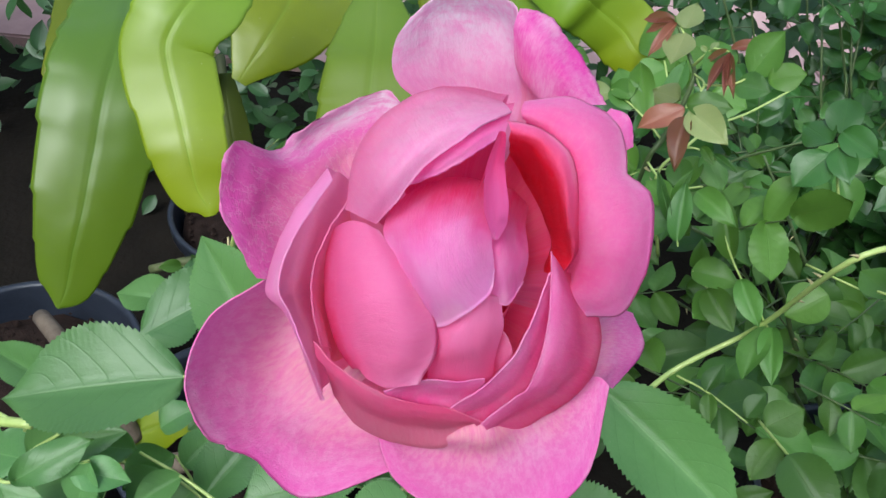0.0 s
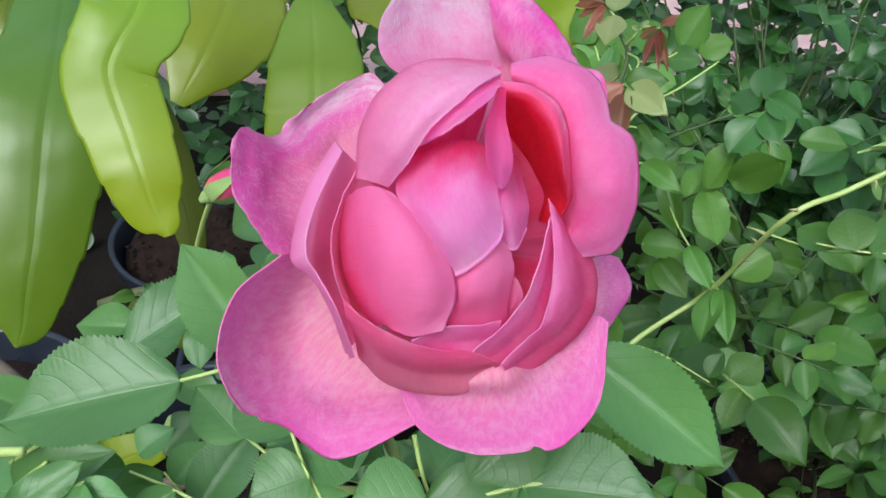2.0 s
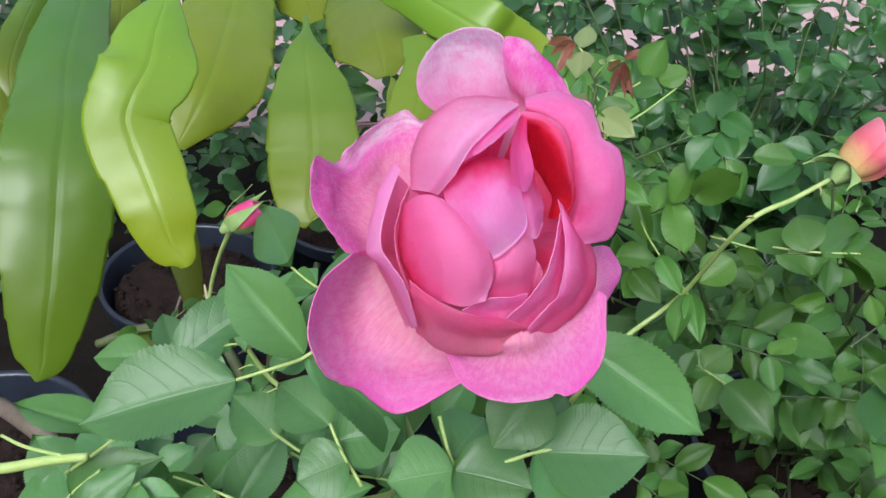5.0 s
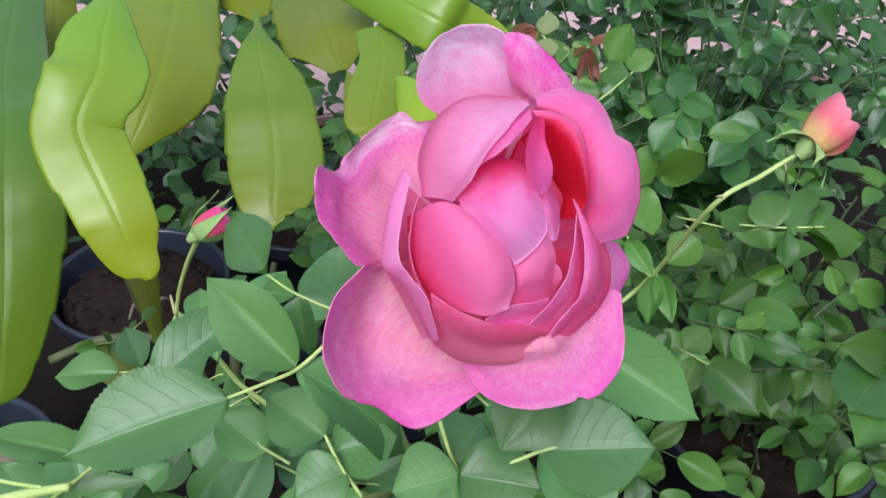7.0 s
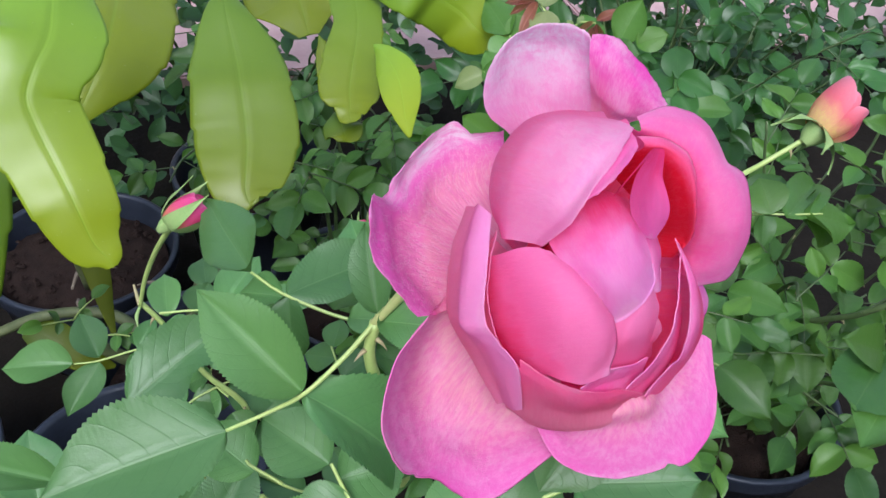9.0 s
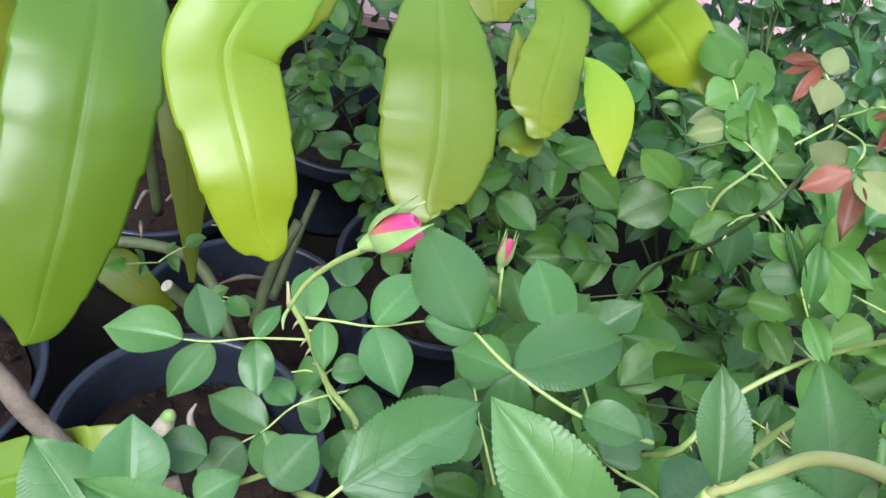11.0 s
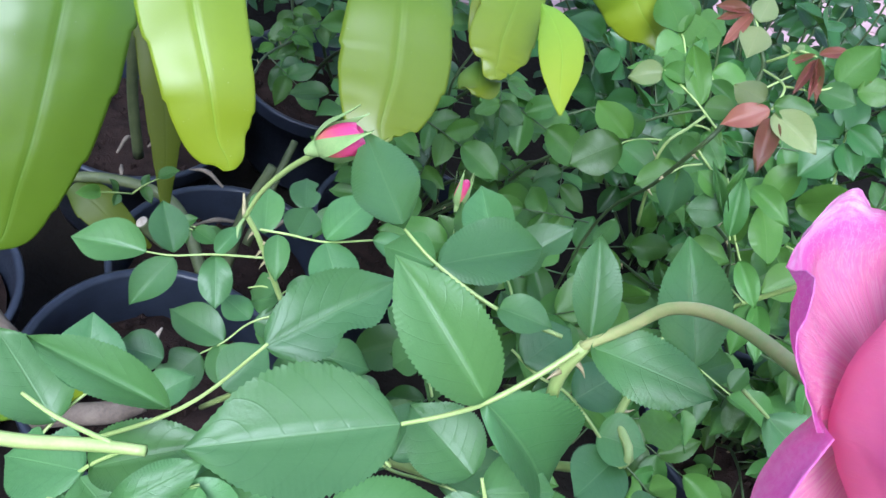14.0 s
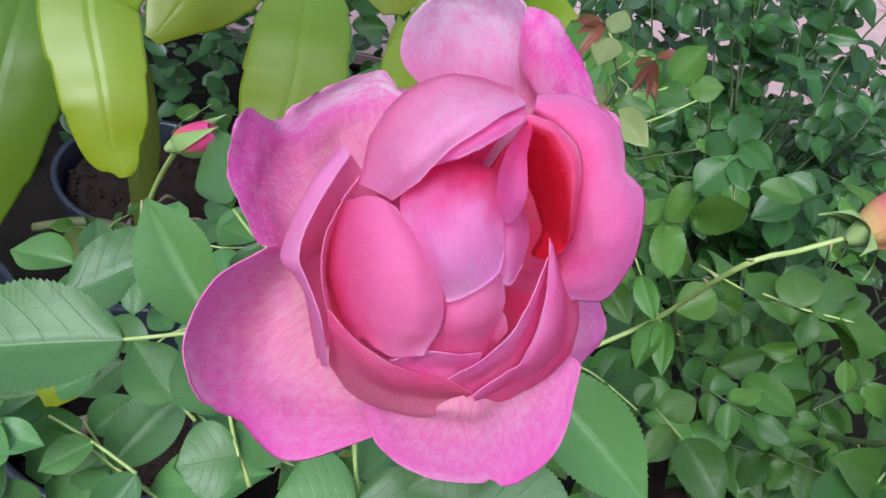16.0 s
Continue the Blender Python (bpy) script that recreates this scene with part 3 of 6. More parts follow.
leaflet(spray, (-0.1219, 0.4849, 0.5981), (-0.1653, 0.5141, 0.5981), 0.036, (-0.15, -0.26, 0.95), 0)
leaflet(spray, (-0.1009, 0.4961, 0.612), (-0.0722, 0.4885, 0.6134), 0.029, (-0.07, -0.33, 0.94), 2)
leaflet(spray, (-0.1037, 0.4971, 0.6119), (-0.1269, 0.5185, 0.6142), 0.026, (-0.14, -0.28, 0.95), 4)
leaflet(spray, (-0.1382, 0.4776, 0.5898), (-0.1679, 0.4523, 0.5724), 0.041, (-0.16, -0.39, 0.91), 6)
leaflet(spray, (-0.1248, 0.483, 0.5952), (-0.114, 0.4502, 0.5831), 0.032, (-0.05, -0.37, 0.93), 3)
# leaves on the bud shoot
spray = rachis([(-0.113, 0.4812, 0.7319), (-0.0925, 0.4783, 0.733), (-0.0691, 0.4769, 0.7316), (-0.0373, 0.4791, 0.7364)], 0.0010, 0.0007)
leaflet(spray, (-0.0691, 0.4769, 0.7316), (-0.0552, 0.4326, 0.7186), 0.037, (-0.22, -0.36, 0.91), 5)
leaflet(spray, (-0.0692, 0.4779, 0.7326), (-0.0385, 0.5065, 0.7546), 0.032, (-0.18, -0.43, 0.89), 1)
leaflet(spray, (-0.0373, 0.4791, 0.7364), (-0.0009, 0.4666, 0.7376), 0.022, (-0.09, -0.41, 0.91), 4)
leaflet(spray, (-0.1004, 0.483, 0.7272), (-0.1001, 0.4548, 0.7154), 0.019, (-0.14, -0.4, 0.91), 2)
leaflet(spray, (-0.1083, 0.4912, 0.7189), (-0.1076, 0.529, 0.7287), 0.027, (-0.12, -0.23, 0.97), 0)
leaflet(spray, (-0.0878, 0.4909, 0.7164), (-0.0765, 0.5185, 0.7227), 0.030, (-0.04, -0.15, 0.99), 3)
leaflet(spray, (-0.0777, 0.5304, 0.7077), (-0.0771, 0.5616, 0.7118), 0.027, (-0.17, -0.09, 0.98), 6)
spray = rachis([(-0.0881, 0.4851, 0.6621), (-0.0997, 0.4937, 0.6582), (-0.1104, 0.4974, 0.6506)], 0.0009, 0.0006)
leaflet(spray, (-0.092, 0.4882, 0.6629), (-0.1123, 0.4975, 0.6505), 0.025, (-0.59, -0.16, 0.79), 2)
leaflet(spray, (-0.0834, 0.4911, 0.6582), (-0.0595, 0.4957, 0.6615), 0.021, (-0.01, -0.32, 0.95), 5)
leaflet(spray, (-0.071, 0.4694, 0.6208), (-0.0604, 0.4486, 0.6076), 0.032, (-0, -0.58, 0.82), 1)
# leaves below the flower
spray = rachis([(0.0276, 0.188, 0.8816), (0.0479, 0.1876, 0.8889), (0.0628, 0.1857, 0.8921)], 0.0011, 0.0008)
leaflet(spray, (0.0479, 0.1876, 0.8889), (0.0924, 0.1703, 0.9006), 0.046, (0.05, -0.5, 0.86), 0)
leaflet(spray, (0.0466, 0.1876, 0.8884), (0.0739, 0.1575, 0.8778), 0.042, (0.1, -0.45, 0.89), 3)
leaflet(spray, (0.0458, 0.191, 0.925), (0.0225, 0.1747, 0.9124), 0.034, (-0.2, -0.6, 0.77), 1)
leaflet(spray, (0.0474, 0.1949, 0.8813), (0.0679, 0.2136, 0.8959), 0.040, (0.0, -0.6, 0.8), 5)
spray = rachis([(0.0076, 0.2136, 0.8895), (0.0101, 0.204, 0.8786), (0.0133, 0.1964, 0.8703)], 0.0011, 0.0008)
leaflet(spray, (0.0111, 0.1905, 0.8785), (0.0424, 0.1726, 0.8845), 0.044, (0.0, -0.45, 0.9), 4)
leaflet(spray, (0.0111, 0.1905, 0.8785), (-0.0199, 0.1877, 0.8797), 0.040, (0.1, -0.4, 0.9), 5)
leaflet(spray, (0.0115, 0.1899, 0.8779), (0.0141, 0.1651, 0.8645), 0.042, (0.1, -0.4, 0.9), 0)
leaflet(spray, (0.013, 0.2074, 0.8675), (0.0334, 0.2223, 0.8772), 0.036, (-0.1, -0.55, 0.82), 2)
spray = rachis([(-0.0288, 0.2141, 0.8435), (-0.0372, 0.2266, 0.8559), (-0.0421, 0.2364, 0.8662)], 0.0011, 0.0008)
leaflet(spray, (-0.0416, 0.2422, 0.8572), (-0.067, 0.2692, 0.8647), 0.036, (-0.1, -0.5, 0.86), 3)
leaflet(spray, (-0.0384, 0.237, 0.8519), (-0.008, 0.2341, 0.8599), 0.038, (0.1, -0.5, 0.86), 1)
leaflet(spray, (-0.0351, 0.2234, 0.8528), (-0.0603, 0.2162, 0.8506), 0.036, (0, -0.45, 0.89), 4)
spray = rachis([(-0.0855, 0.2682, 0.7601), (-0.1099, 0.2811, 0.7659), (-0.1339, 0.292, 0.7696)], 0.0011, 0.0008)
leaflet(spray, (-0.1355, 0.2931, 0.7703), (-0.1784, 0.2939, 0.7716), 0.0274, (0, -0.45, 0.89), 4)
leaflet(spray, (-0.1093, 0.281, 0.766), (-0.1345, 0.267, 0.7572), 0.0200, (0.1, -0.4, 0.9), 1)
leaflet(spray, (-0.0855, 0.2682, 0.7601), (-0.1035, 0.2437, 0.7424), 0.0258, (0.1, -0.4, 0.9), 0)
leaflet(spray, (-0.1631, 0.2847, 0.7515), (-0.1626, 0.2497, 0.7286), 0.0306, (0, -0.4, 0.92), 3)
# low leaves in front
spray = rachis([(-0.2338, 0.3844, 0.6197), (-0.2206, 0.3979, 0.6302), (-0.2089, 0.4077, 0.6372)], 0.0012, 0.0009)
leaflet(spray, (-0.2089, 0.4087, 0.6382), (-0.2114, 0.4466, 0.6714), 0.050, (0.05, -0.7, 0.71), 1)
leaflet(spray, (-0.2256, 0.3901, 0.6272), (-0.2686, 0.4426, 0.656), 0.058, (0.16, -0.39, 0.9), 4)
leaflet(spray, (-0.1645, 0.4446, 0.628), (-0.1979, 0.4516, 0.6311), 0.035, (0.09, -0.31, 0.95), 5)
leaflet(spray, (-0.1703, 0.409, 0.6312), (-0.1469, 0.418, 0.6496), 0.030, (-0.44, -0.45, 0.78), 2)
leaflet(spray, (-0.1225, 0.4223, 0.6279), (-0.0955, 0.4472, 0.6498), 0.043, (-0.26, -0.45, 0.85), 0)
spray = rachis([(-0.1624, 0.3226, 0.7143), (-0.1214, 0.3084, 0.7228), (-0.1024, 0.2931, 0.7219), (-0.0805, 0.2758, 0.7331)], 0.0011, 0.0008)
leaflet(spray, (-0.0805, 0.2758, 0.7331), (-0.0182, 0.2681, 0.7723), 0.045, (-0.49, -0.32, 0.82), 5)
leaflet(spray, (-0.1024, 0.2931, 0.7219), (-0.1045, 0.2605, 0.6907), 0.037, (-0.03, -0.21, 0.98), 3)
leaflet(spray, (-0.1214, 0.3084, 0.7228), (-0.1558, 0.2996, 0.7063), 0.030, (-0.21, -0.39, 0.89), 2)
spray = rachis([(-0.2269, 0.2739, 0.726), (-0.2058, 0.2798, 0.7487), (-0.1921, 0.2865, 0.7681), (-0.1712, 0.2879, 0.7875)], 0.0013, 0.0009)
leaflet(spray, (-0.189, 0.2864, 0.7692), (-0.1405, 0.285, 0.7991), 0.035, (-0.46, -0.38, 0.8), 1)
leaflet(spray, (-0.1931, 0.2855, 0.767), (-0.2308, 0.3, 0.7542), 0.043, (-0.39, -0.13, 0.91), 6)
leaflet(spray, (-0.1941, 0.2834, 0.7651), (-0.1605, 0.2447, 0.7652), 0.041, (-0.13, -0.05, 0.99), 0)
leaflet(spray, (-0.2007, 0.279, 0.757), (-0.1985, 0.2509, 0.7505), 0.027, (0.05, 0, 1), 4)
spray = rachis([(-0.0658, 0.3326, 0.7306), (-0.0403, 0.309, 0.7349), (-0.0097, 0.2967, 0.7398), (0.0225, 0.2731, 0.7479)], 0.0011, 0.0008)
leaflet(spray, (-0.0403, 0.309, 0.7349), (-0.0658, 0.3326, 0.7306), 0.026, (-0.26, -0.21, 0.94), 3)
leaflet(spray, (-0.0097, 0.2967, 0.7398), (-0.0205, 0.3351, 0.7432), 0.032, (-0.2, -0.19, 0.96), 1)
leaflet(spray, (-0.0126, 0.2968, 0.7386), (0.0248, 0.3067, 0.7559), 0.033, (-0.21, -0.33, 0.92), 0)
leaflet(spray, (0.0225, 0.2731, 0.7479), (0.0523, 0.2552, 0.7757), 0.040, (-0.66, -0.12, 0.74), 5)
leaflet(spray, (0.0075, 0.2798, 0.7461), (-0.0004, 0.2524, 0.737), 0.032, (-0.14, -0.14, 0.98), 2)
spray = rachis([(0.0815, 0.2917, 0.7733), (0.0554, 0.3268, 0.7871), (0.04, 0.3466, 0.7802), (0.0286, 0.3646, 0.7783)], 0.0011, 0.0008)
leaflet(spray, (0.0554, 0.3268, 0.7871), (0.0814, 0.3364, 0.8049), 0.033, (-0.43, -0.42, 0.8), 4)
leaflet(spray, (0.0522, 0.331, 0.7864), (0.0271, 0.3069, 0.7679), 0.033, (-0.29, -0.4, 0.87), 2)
leaflet(spray, (0.0325, 0.3529, 0.7824), (0.0598, 0.3694, 0.7983), 0.037, (-0.22, -0.38, 0.9), 6)
leaflet(spray, (0.0685, 0.3091, 0.7804), (0.0886, 0.2956, 0.7918), 0.033, (-0.51, -0.21, 0.83), 1)
leaflet(spray, (0.0779, 0.2967, 0.7764), (0.0519, 0.2778, 0.77), 0.039, (-0.03, -0.13, 0.99), 3)
# low leaves below the large leaf
spray = rachis([(-0.0344, 0.2525, 0.7195), (-0.0814, 0.2731, 0.7366), (-0.1043, 0.2872, 0.739), (-0.1233, 0.2978, 0.7426)], 0.0011, 0.0008)
leaflet(spray, (-0.1233, 0.2978, 0.7426), (-0.1546, 0.2912, 0.7122), 0.032, (-0.45, -0.58, 0.68), 1)
leaflet(spray, (-0.1013, 0.2861, 0.7393), (-0.0681, 0.3197, 0.7711), 0.038, (-0.13, -0.53, 0.84), 3)
leaflet(spray, (-0.1023, 0.2851, 0.7373), (-0.1181, 0.2683, 0.6907), 0.039, (-0.18, -0.63, 0.75), 4)
leaflet(spray, (-0.0725, 0.2677, 0.7357), (-0.046, 0.2447, 0.71), 0.033, (0.04, -0.4, 0.92), 2)
spray = rachis([(-0.2026, 0.2593, 0.7929), (-0.1879, 0.2548, 0.7958), (-0.1775, 0.2523, 0.7976), (-0.1436, 0.2604, 0.8064)], 0.0011, 0.0008)
leaflet(spray, (-0.1869, 0.2537, 0.7949), (-0.1642, 0.2229, 0.762), 0.037, (0.33, -0.66, 0.67), 0)
leaflet(spray, (-0.1775, 0.2524, 0.7985), (-0.1437, 0.265, 0.8176), 0.021, (-0.23, -0.56, 0.79), 4)
leaflet(spray, (-0.1436, 0.2604, 0.8064), (-0.1511, 0.2474, 0.784), 0.022, (-0.18, -0.85, 0.5), 3)
leaflet(spray, (-0.1538, 0.2587, 0.8007), (-0.124, 0.2558, 0.7979), 0.020, (0.16, -0.35, 0.92), 5)
spray = rachis([(-0.0584, 0.2742, 0.8018), (-0.0713, 0.2865, 0.8037), (-0.0743, 0.2898, 0.8062)], 0.0010, 0.0008)
leaflet(spray, (-0.0713, 0.2845, 0.8018), (-0.0952, 0.3068, 0.8192), 0.034, (0.15, -0.59, 0.79), 5)
leaflet(spray, (-0.0584, 0.2762, 0.8046), (-0.0458, 0.2987, 0.8215), 0.028, (-0.04, -0.58, 0.81), 4)
# small leaves low on the bud cane
spray = rachis([(-0.072, 0.4828, 0.6256), (-0.0789, 0.4968, 0.623), (-0.0828, 0.5102, 0.6277), (-0.0771, 0.514, 0.6335)], 0.0010, 0.0008)
leaflet(spray, (-0.0818, 0.5102, 0.6278), (-0.1049, 0.5164, 0.6099), 0.028, (-0.63, -0.32, 0.71), 3)
leaflet(spray, (-0.0779, 0.4899, 0.6175), (-0.099, 0.4942, 0.5988), 0.035, (-0.66, -0.35, 0.67), 5)
leaflet(spray, (-0.0771, 0.5131, 0.6326), (-0.0494, 0.5121, 0.6386), 0.025, (-0.16, -0.4, 0.9), 1)
leaflet(spray, (-0.0721, 0.4929, 0.6233), (-0.0333, 0.4812, 0.6128), 0.042, (0.16, -0.48, 0.86), 4)
spray = rachis([(-0.0646, 0.482, 0.6048), (-0.0503, 0.4756, 0.6001), (-0.0268, 0.4607, 0.5863)], 0.0010, 0.0008)
leaflet(spray, (-0.0617, 0.4771, 0.6021), (-0.0721, 0.4563, 0.5727), 0.035, (-0.35, -0.72, 0.6), 0)
leaflet(spray, (-0.0484, 0.4756, 0.6011), (-0.006, 0.4672, 0.6028), 0.037, (-0.03, -0.37, 0.93), 2)
leaflet(spray, (-0.0475, 0.4735, 0.5994), (-0.0305, 0.4462, 0.5725), 0.038, (0.04, -0.75, 0.66), 3)
leaflet(spray, (-0.0268, 0.4607, 0.5863), (0.0043, 0.4416, 0.5854), 0.036, (-0.12, -0.36, 0.92), 5)
spray = rachis([(0.0148, 0.3969, 0.6735), (0.0107, 0.4362, 0.6808), (0.0077, 0.4613, 0.6892)], 0.0011, 0.0008)
leaflet(spray, (0.0086, 0.4602, 0.6883), (0.0198, 0.4808, 0.6994), 0.023, (-0.26, -0.33, 0.91), 1)
leaflet(spray, (0.0105, 0.4533, 0.6829), (-0.0125, 0.4719, 0.6754), 0.028, (-0.45, -0.24, 0.86), 4)
leaflet(spray, (0.0107, 0.4362, 0.6808), (0.0379, 0.4466, 0.692), 0.031, (-0.2, -0.3, 0.93), 3)
leaflet(spray, (0.0107, 0.4342, 0.679), (-0.0075, 0.4321, 0.6561), 0.033, (-0.69, -0.42, 0.58), 0)
spray = rachis([(-0.0944, 0.2801, 0.7215), (-0.1094, 0.2979, 0.7322), (-0.1224, 0.3104, 0.7419)], 0.0010, 0.0008)
leaflet(spray, (-0.1224, 0.3104, 0.7419), (-0.1556, 0.3017, 0.7161), 0.037, (-0.32, -0.61, 0.73), 3)
leaflet(spray, (-0.1164, 0.3051, 0.7396), (-0.0968, 0.323, 0.7524), 0.027, (-0.04, -0.52, 0.86), 1)
leaflet(spray, (-0.1084, 0.2969, 0.7323), (-0.1361, 0.2787, 0.7066), 0.036, (-0.22, -0.61, 0.76), 5)
leaflet(spray, (-0.0984, 0.2853, 0.7249), (-0.1128, 0.27, 0.6852), 0.033, (-0.06, -0.54, 0.84), 0)
spray = rachis([(-0.166, 0.2605, 0.728), (-0.1549, 0.2732, 0.741), (-0.1526, 0.3078, 0.7532)], 0.0010, 0.0008)
leaflet(spray, (-0.1549, 0.2742, 0.742), (-0.1794, 0.2931, 0.7507), 0.030, (0.14, -0.4, 0.91), 4)
leaflet(spray, (-0.1577, 0.2702, 0.7366), (-0.1332, 0.2565, 0.7138), 0.030, (0.01, -0.29, 0.96), 2)


# ---- the open rose ----
FLOWER = pose(0.005, 0.160, 1.020, 50.43, -3.68, -6.70) @ Matrix.Scale(0.01, 4)
HEART = np.array((-0.1, 0.8, -2.5))
v, f = lathe([(0.02, -0.9), (0.35, -0.8), (0.48, -0.45), (0.42, -0.1), (0.75, 0.25), (1.0, 0.6), (0.2, 0.7)], 20)
rose = part("rose_flower", mesh_of("rose_flower", v, f, SEPAL), front_bush, FLOWER @ Matrix.Translation(Vector(HEART) + Vector((0, 0, 0.3))), "large open pink rose with overlapping petals")


def petal(rows, mat, rounded, ruffle, notches=()):
    """A cupped petal: rows from its base to its rim, each from one side to the other, in centimetres."""
    net = np.array(rows, float)
    net = np.concatenate([(net[:1] - HEART) * 0.25 + HEART, net])
    nu, nv = 44, 40
    across = np.stack([spline(r, nu + 1) for r in net])
    pts = np.zeros((nv + 1, nu + 1, 3))
    for i in range(nu + 1):
        s = 2 * i / nu - 1
        end = 1 - rounded * abs(s) ** 3 - sum(d * math.exp(-((s - s0) / w) ** 2) for s0, d, w in notches)
        fine = spline(across[:, i], 61)
        t = np.linspace(0, end, nv + 1) * 60
        lo = np.minimum(t.astype(int), 59)
        pts[:, i] = fine[lo] + (fine[lo + 1] - fine[lo]) * (t - lo)[:, None]
    du, dv = np.gradient(pts, axis=1), np.gradient(pts, axis=0)
    nrm = np.cross(du, dv)
    nrm /= np.linalg.norm(nrm, axis=2, keepdims=True) + 1e-9
    out = dv[nv] / (np.linalg.norm(dv[nv], axis=1, keepdims=True) + 1e-9)
    for j in range(nv + 1):
        k = (j / nv) ** 2
        for i in range(nu + 1):
            p = Vector(pts[j, i])
            swell = ruffle * 1.2 * k * noise.noise(p * 1.7) + 0.03 * noise.noise(p * 2.2 + Vector((7, 0, 0))) + 0.012 * (0.3 + k) * noise.noise(p * 6.5)
            ragged = k ** 3 * ruffle * (0.9 * noise.noise(p * 3.0) + 0.8 * noise.noise(p * 8.0) + (0.7 * noise.noise(p * 21.0) if ruffle > 0.08 else 0.0))
            pts[j, i] += nrm[j, i] * swell + out[i] * ragged
    verts, uvs, faces = [], [], []
    w = nu + 1
    for j in range(nv + 1):
        for i in range(w):
            verts.append(pts[j, i])
            uvs.append((i / nu, max(0.0, (j / nv) * 1.25 - 0.25)))
    # a narrow rolled lip gives the rim its thickness
    for i in range(w):
        verts.append(pts[nv, i] - nrm[nv, i] * 0.03 - out[i] * 0.02)
        uvs.append((i / nu, 1.0))
    for j in range(nv + 1):
        for i in range(nu):
            a = j * w + i
            faces.append((a, a + 1, a + w + 1, a + w))
    return part("petal", mesh_of("petal", verts, faces, mat, uvs), rose, FLOWER)


petal([[(-0.57, 4.77, -2), (-0.05, 4.95, -2.2), (0.64, 5.08, -2.2), (1.38, 5.07, -2), (1.93, 5.08, -1.8)],
       [(-1.6, 5.68, -0.9), (-0.56, 6.27, -1.5), (0.49, 6.3, -1.6), (1.36, 6.07, -1.3), (1.89, 5.56, -0.9)],
       [(-1.69, 6.46, -0.5), (-0.77, 7.23, -0.8), (0.43, 7.37, -1), (1.27, 6.88, -0.8), (1.77, 6.24, -0.6)],
       [(-1.36, 7.13, -0.4), (-0.67, 7.66, -0.3), (0.27, 7.84, -0.2), (1.02, 7.54, -0.1), (1.16, 7.14, -0.1)]],
      PETAL_PALE, 0.00, 0.050)
petal([[(1.42, 5.18, -1.6), (1.6, 5.07, -1.6), (1.87, 4.96, -1.6), (2.26, 4.84, -1.7)],
       [(1.2, 6.35, -0.5), (1.48, 5.97, -0.5), (2.01, 5.49, -0.6), (2.79, 5.21, -0.9)],
       [(1.11, 7.03, -0.1), (1.52, 6.78, 0.05), (2.16, 6.18, -0.1), (3.03, 5.42, -0.5)],
       [(1.21, 7.43, 0), (1.83, 7.37, -0.1), (2.62, 6.68, -0.3), (3.47, 5.53, -0.7)]],
      PETAL_MAGENTA, 0.00, 0.050)
petal([[(3.25, 4.47, -1.8), (3.55, 4.31, -1.8), (3.86, 4.16, -1.8)],
       [(3.41, 5.2, -0.9), (3.76, 4.89, -0.8), (4.03, 4.47, -0.9)],
       [(3.61, 5.5, -0.8), (4.03, 5.28, -0.7), (4.24, 4.63, -0.8)]],
      PETAL_LILAC, 0.05, 0.020)
petal([[(3.09, -0.12, -1.8), (3.26, -0.59, -1.9), (3.25, -1.04, -1.8)],
       [(3.99, 0.49, -2.1), (4.27, -0.37, -2.2), (4.07, -1.22, -2.1)],
       [(4.53, 0.61, -2.5), (4.87, -0.39, -2.6), (4.37, -1.38, -2.5)],
       [(4.93, 0.54, -2.8), (5.32, -0.41, -3), (4.61, -1.5, -2.8)]],
      PETAL_LILAC, 0.00, 0.030)
petal([[(-3.13, 0.58, -0.9), (-3.03, 1.39, -1.3), (-2.99, 2.17, -1.8), (-2.92, 2.82, -2.2), (-2.65, 3.41, -2.6), (-2.12, 3.67, -2.8), (-1.56, 3.84, -2.9), (-0.8, 3.95, -3)],
       [(-3.6, 0.58, -0.2), (-4.16, 1.9, -0.9), (-4.1, 2.75, -1.4), (-3.64, 3.32, -1.8), (-3.12, 4.19, -2.5), (-2.29, 4.65, -2.9), (-1.49, 4.74, -3), (-0.7, 4.8, -3)],
       [(-3.94, 0.63, 0.3), (-4.65, 2.02, 0), (-4.6, 3.15, -0.5), (-4.12, 3.59, -1.5), (-3.5, 4.57, -2.4), (-2.33, 5.36, -3), (-1.57, 5.23, -3), (-0.7, 5.2, -2.9)],
       [(-4.22, 0.66, 0.5), (-5.1, 2.2, 0.65), (-5.05, 3.7, 0.55), (-4.55, 3.77, -1.2), (-3.7, 4.78, -2), (-2.37, 5.75, -2.9), (-1.56, 5.45, -2.9), (-0.7, 5.35, -2.8)]],
      PETAL_WHITE_PATCH, 0.00, 0.100)
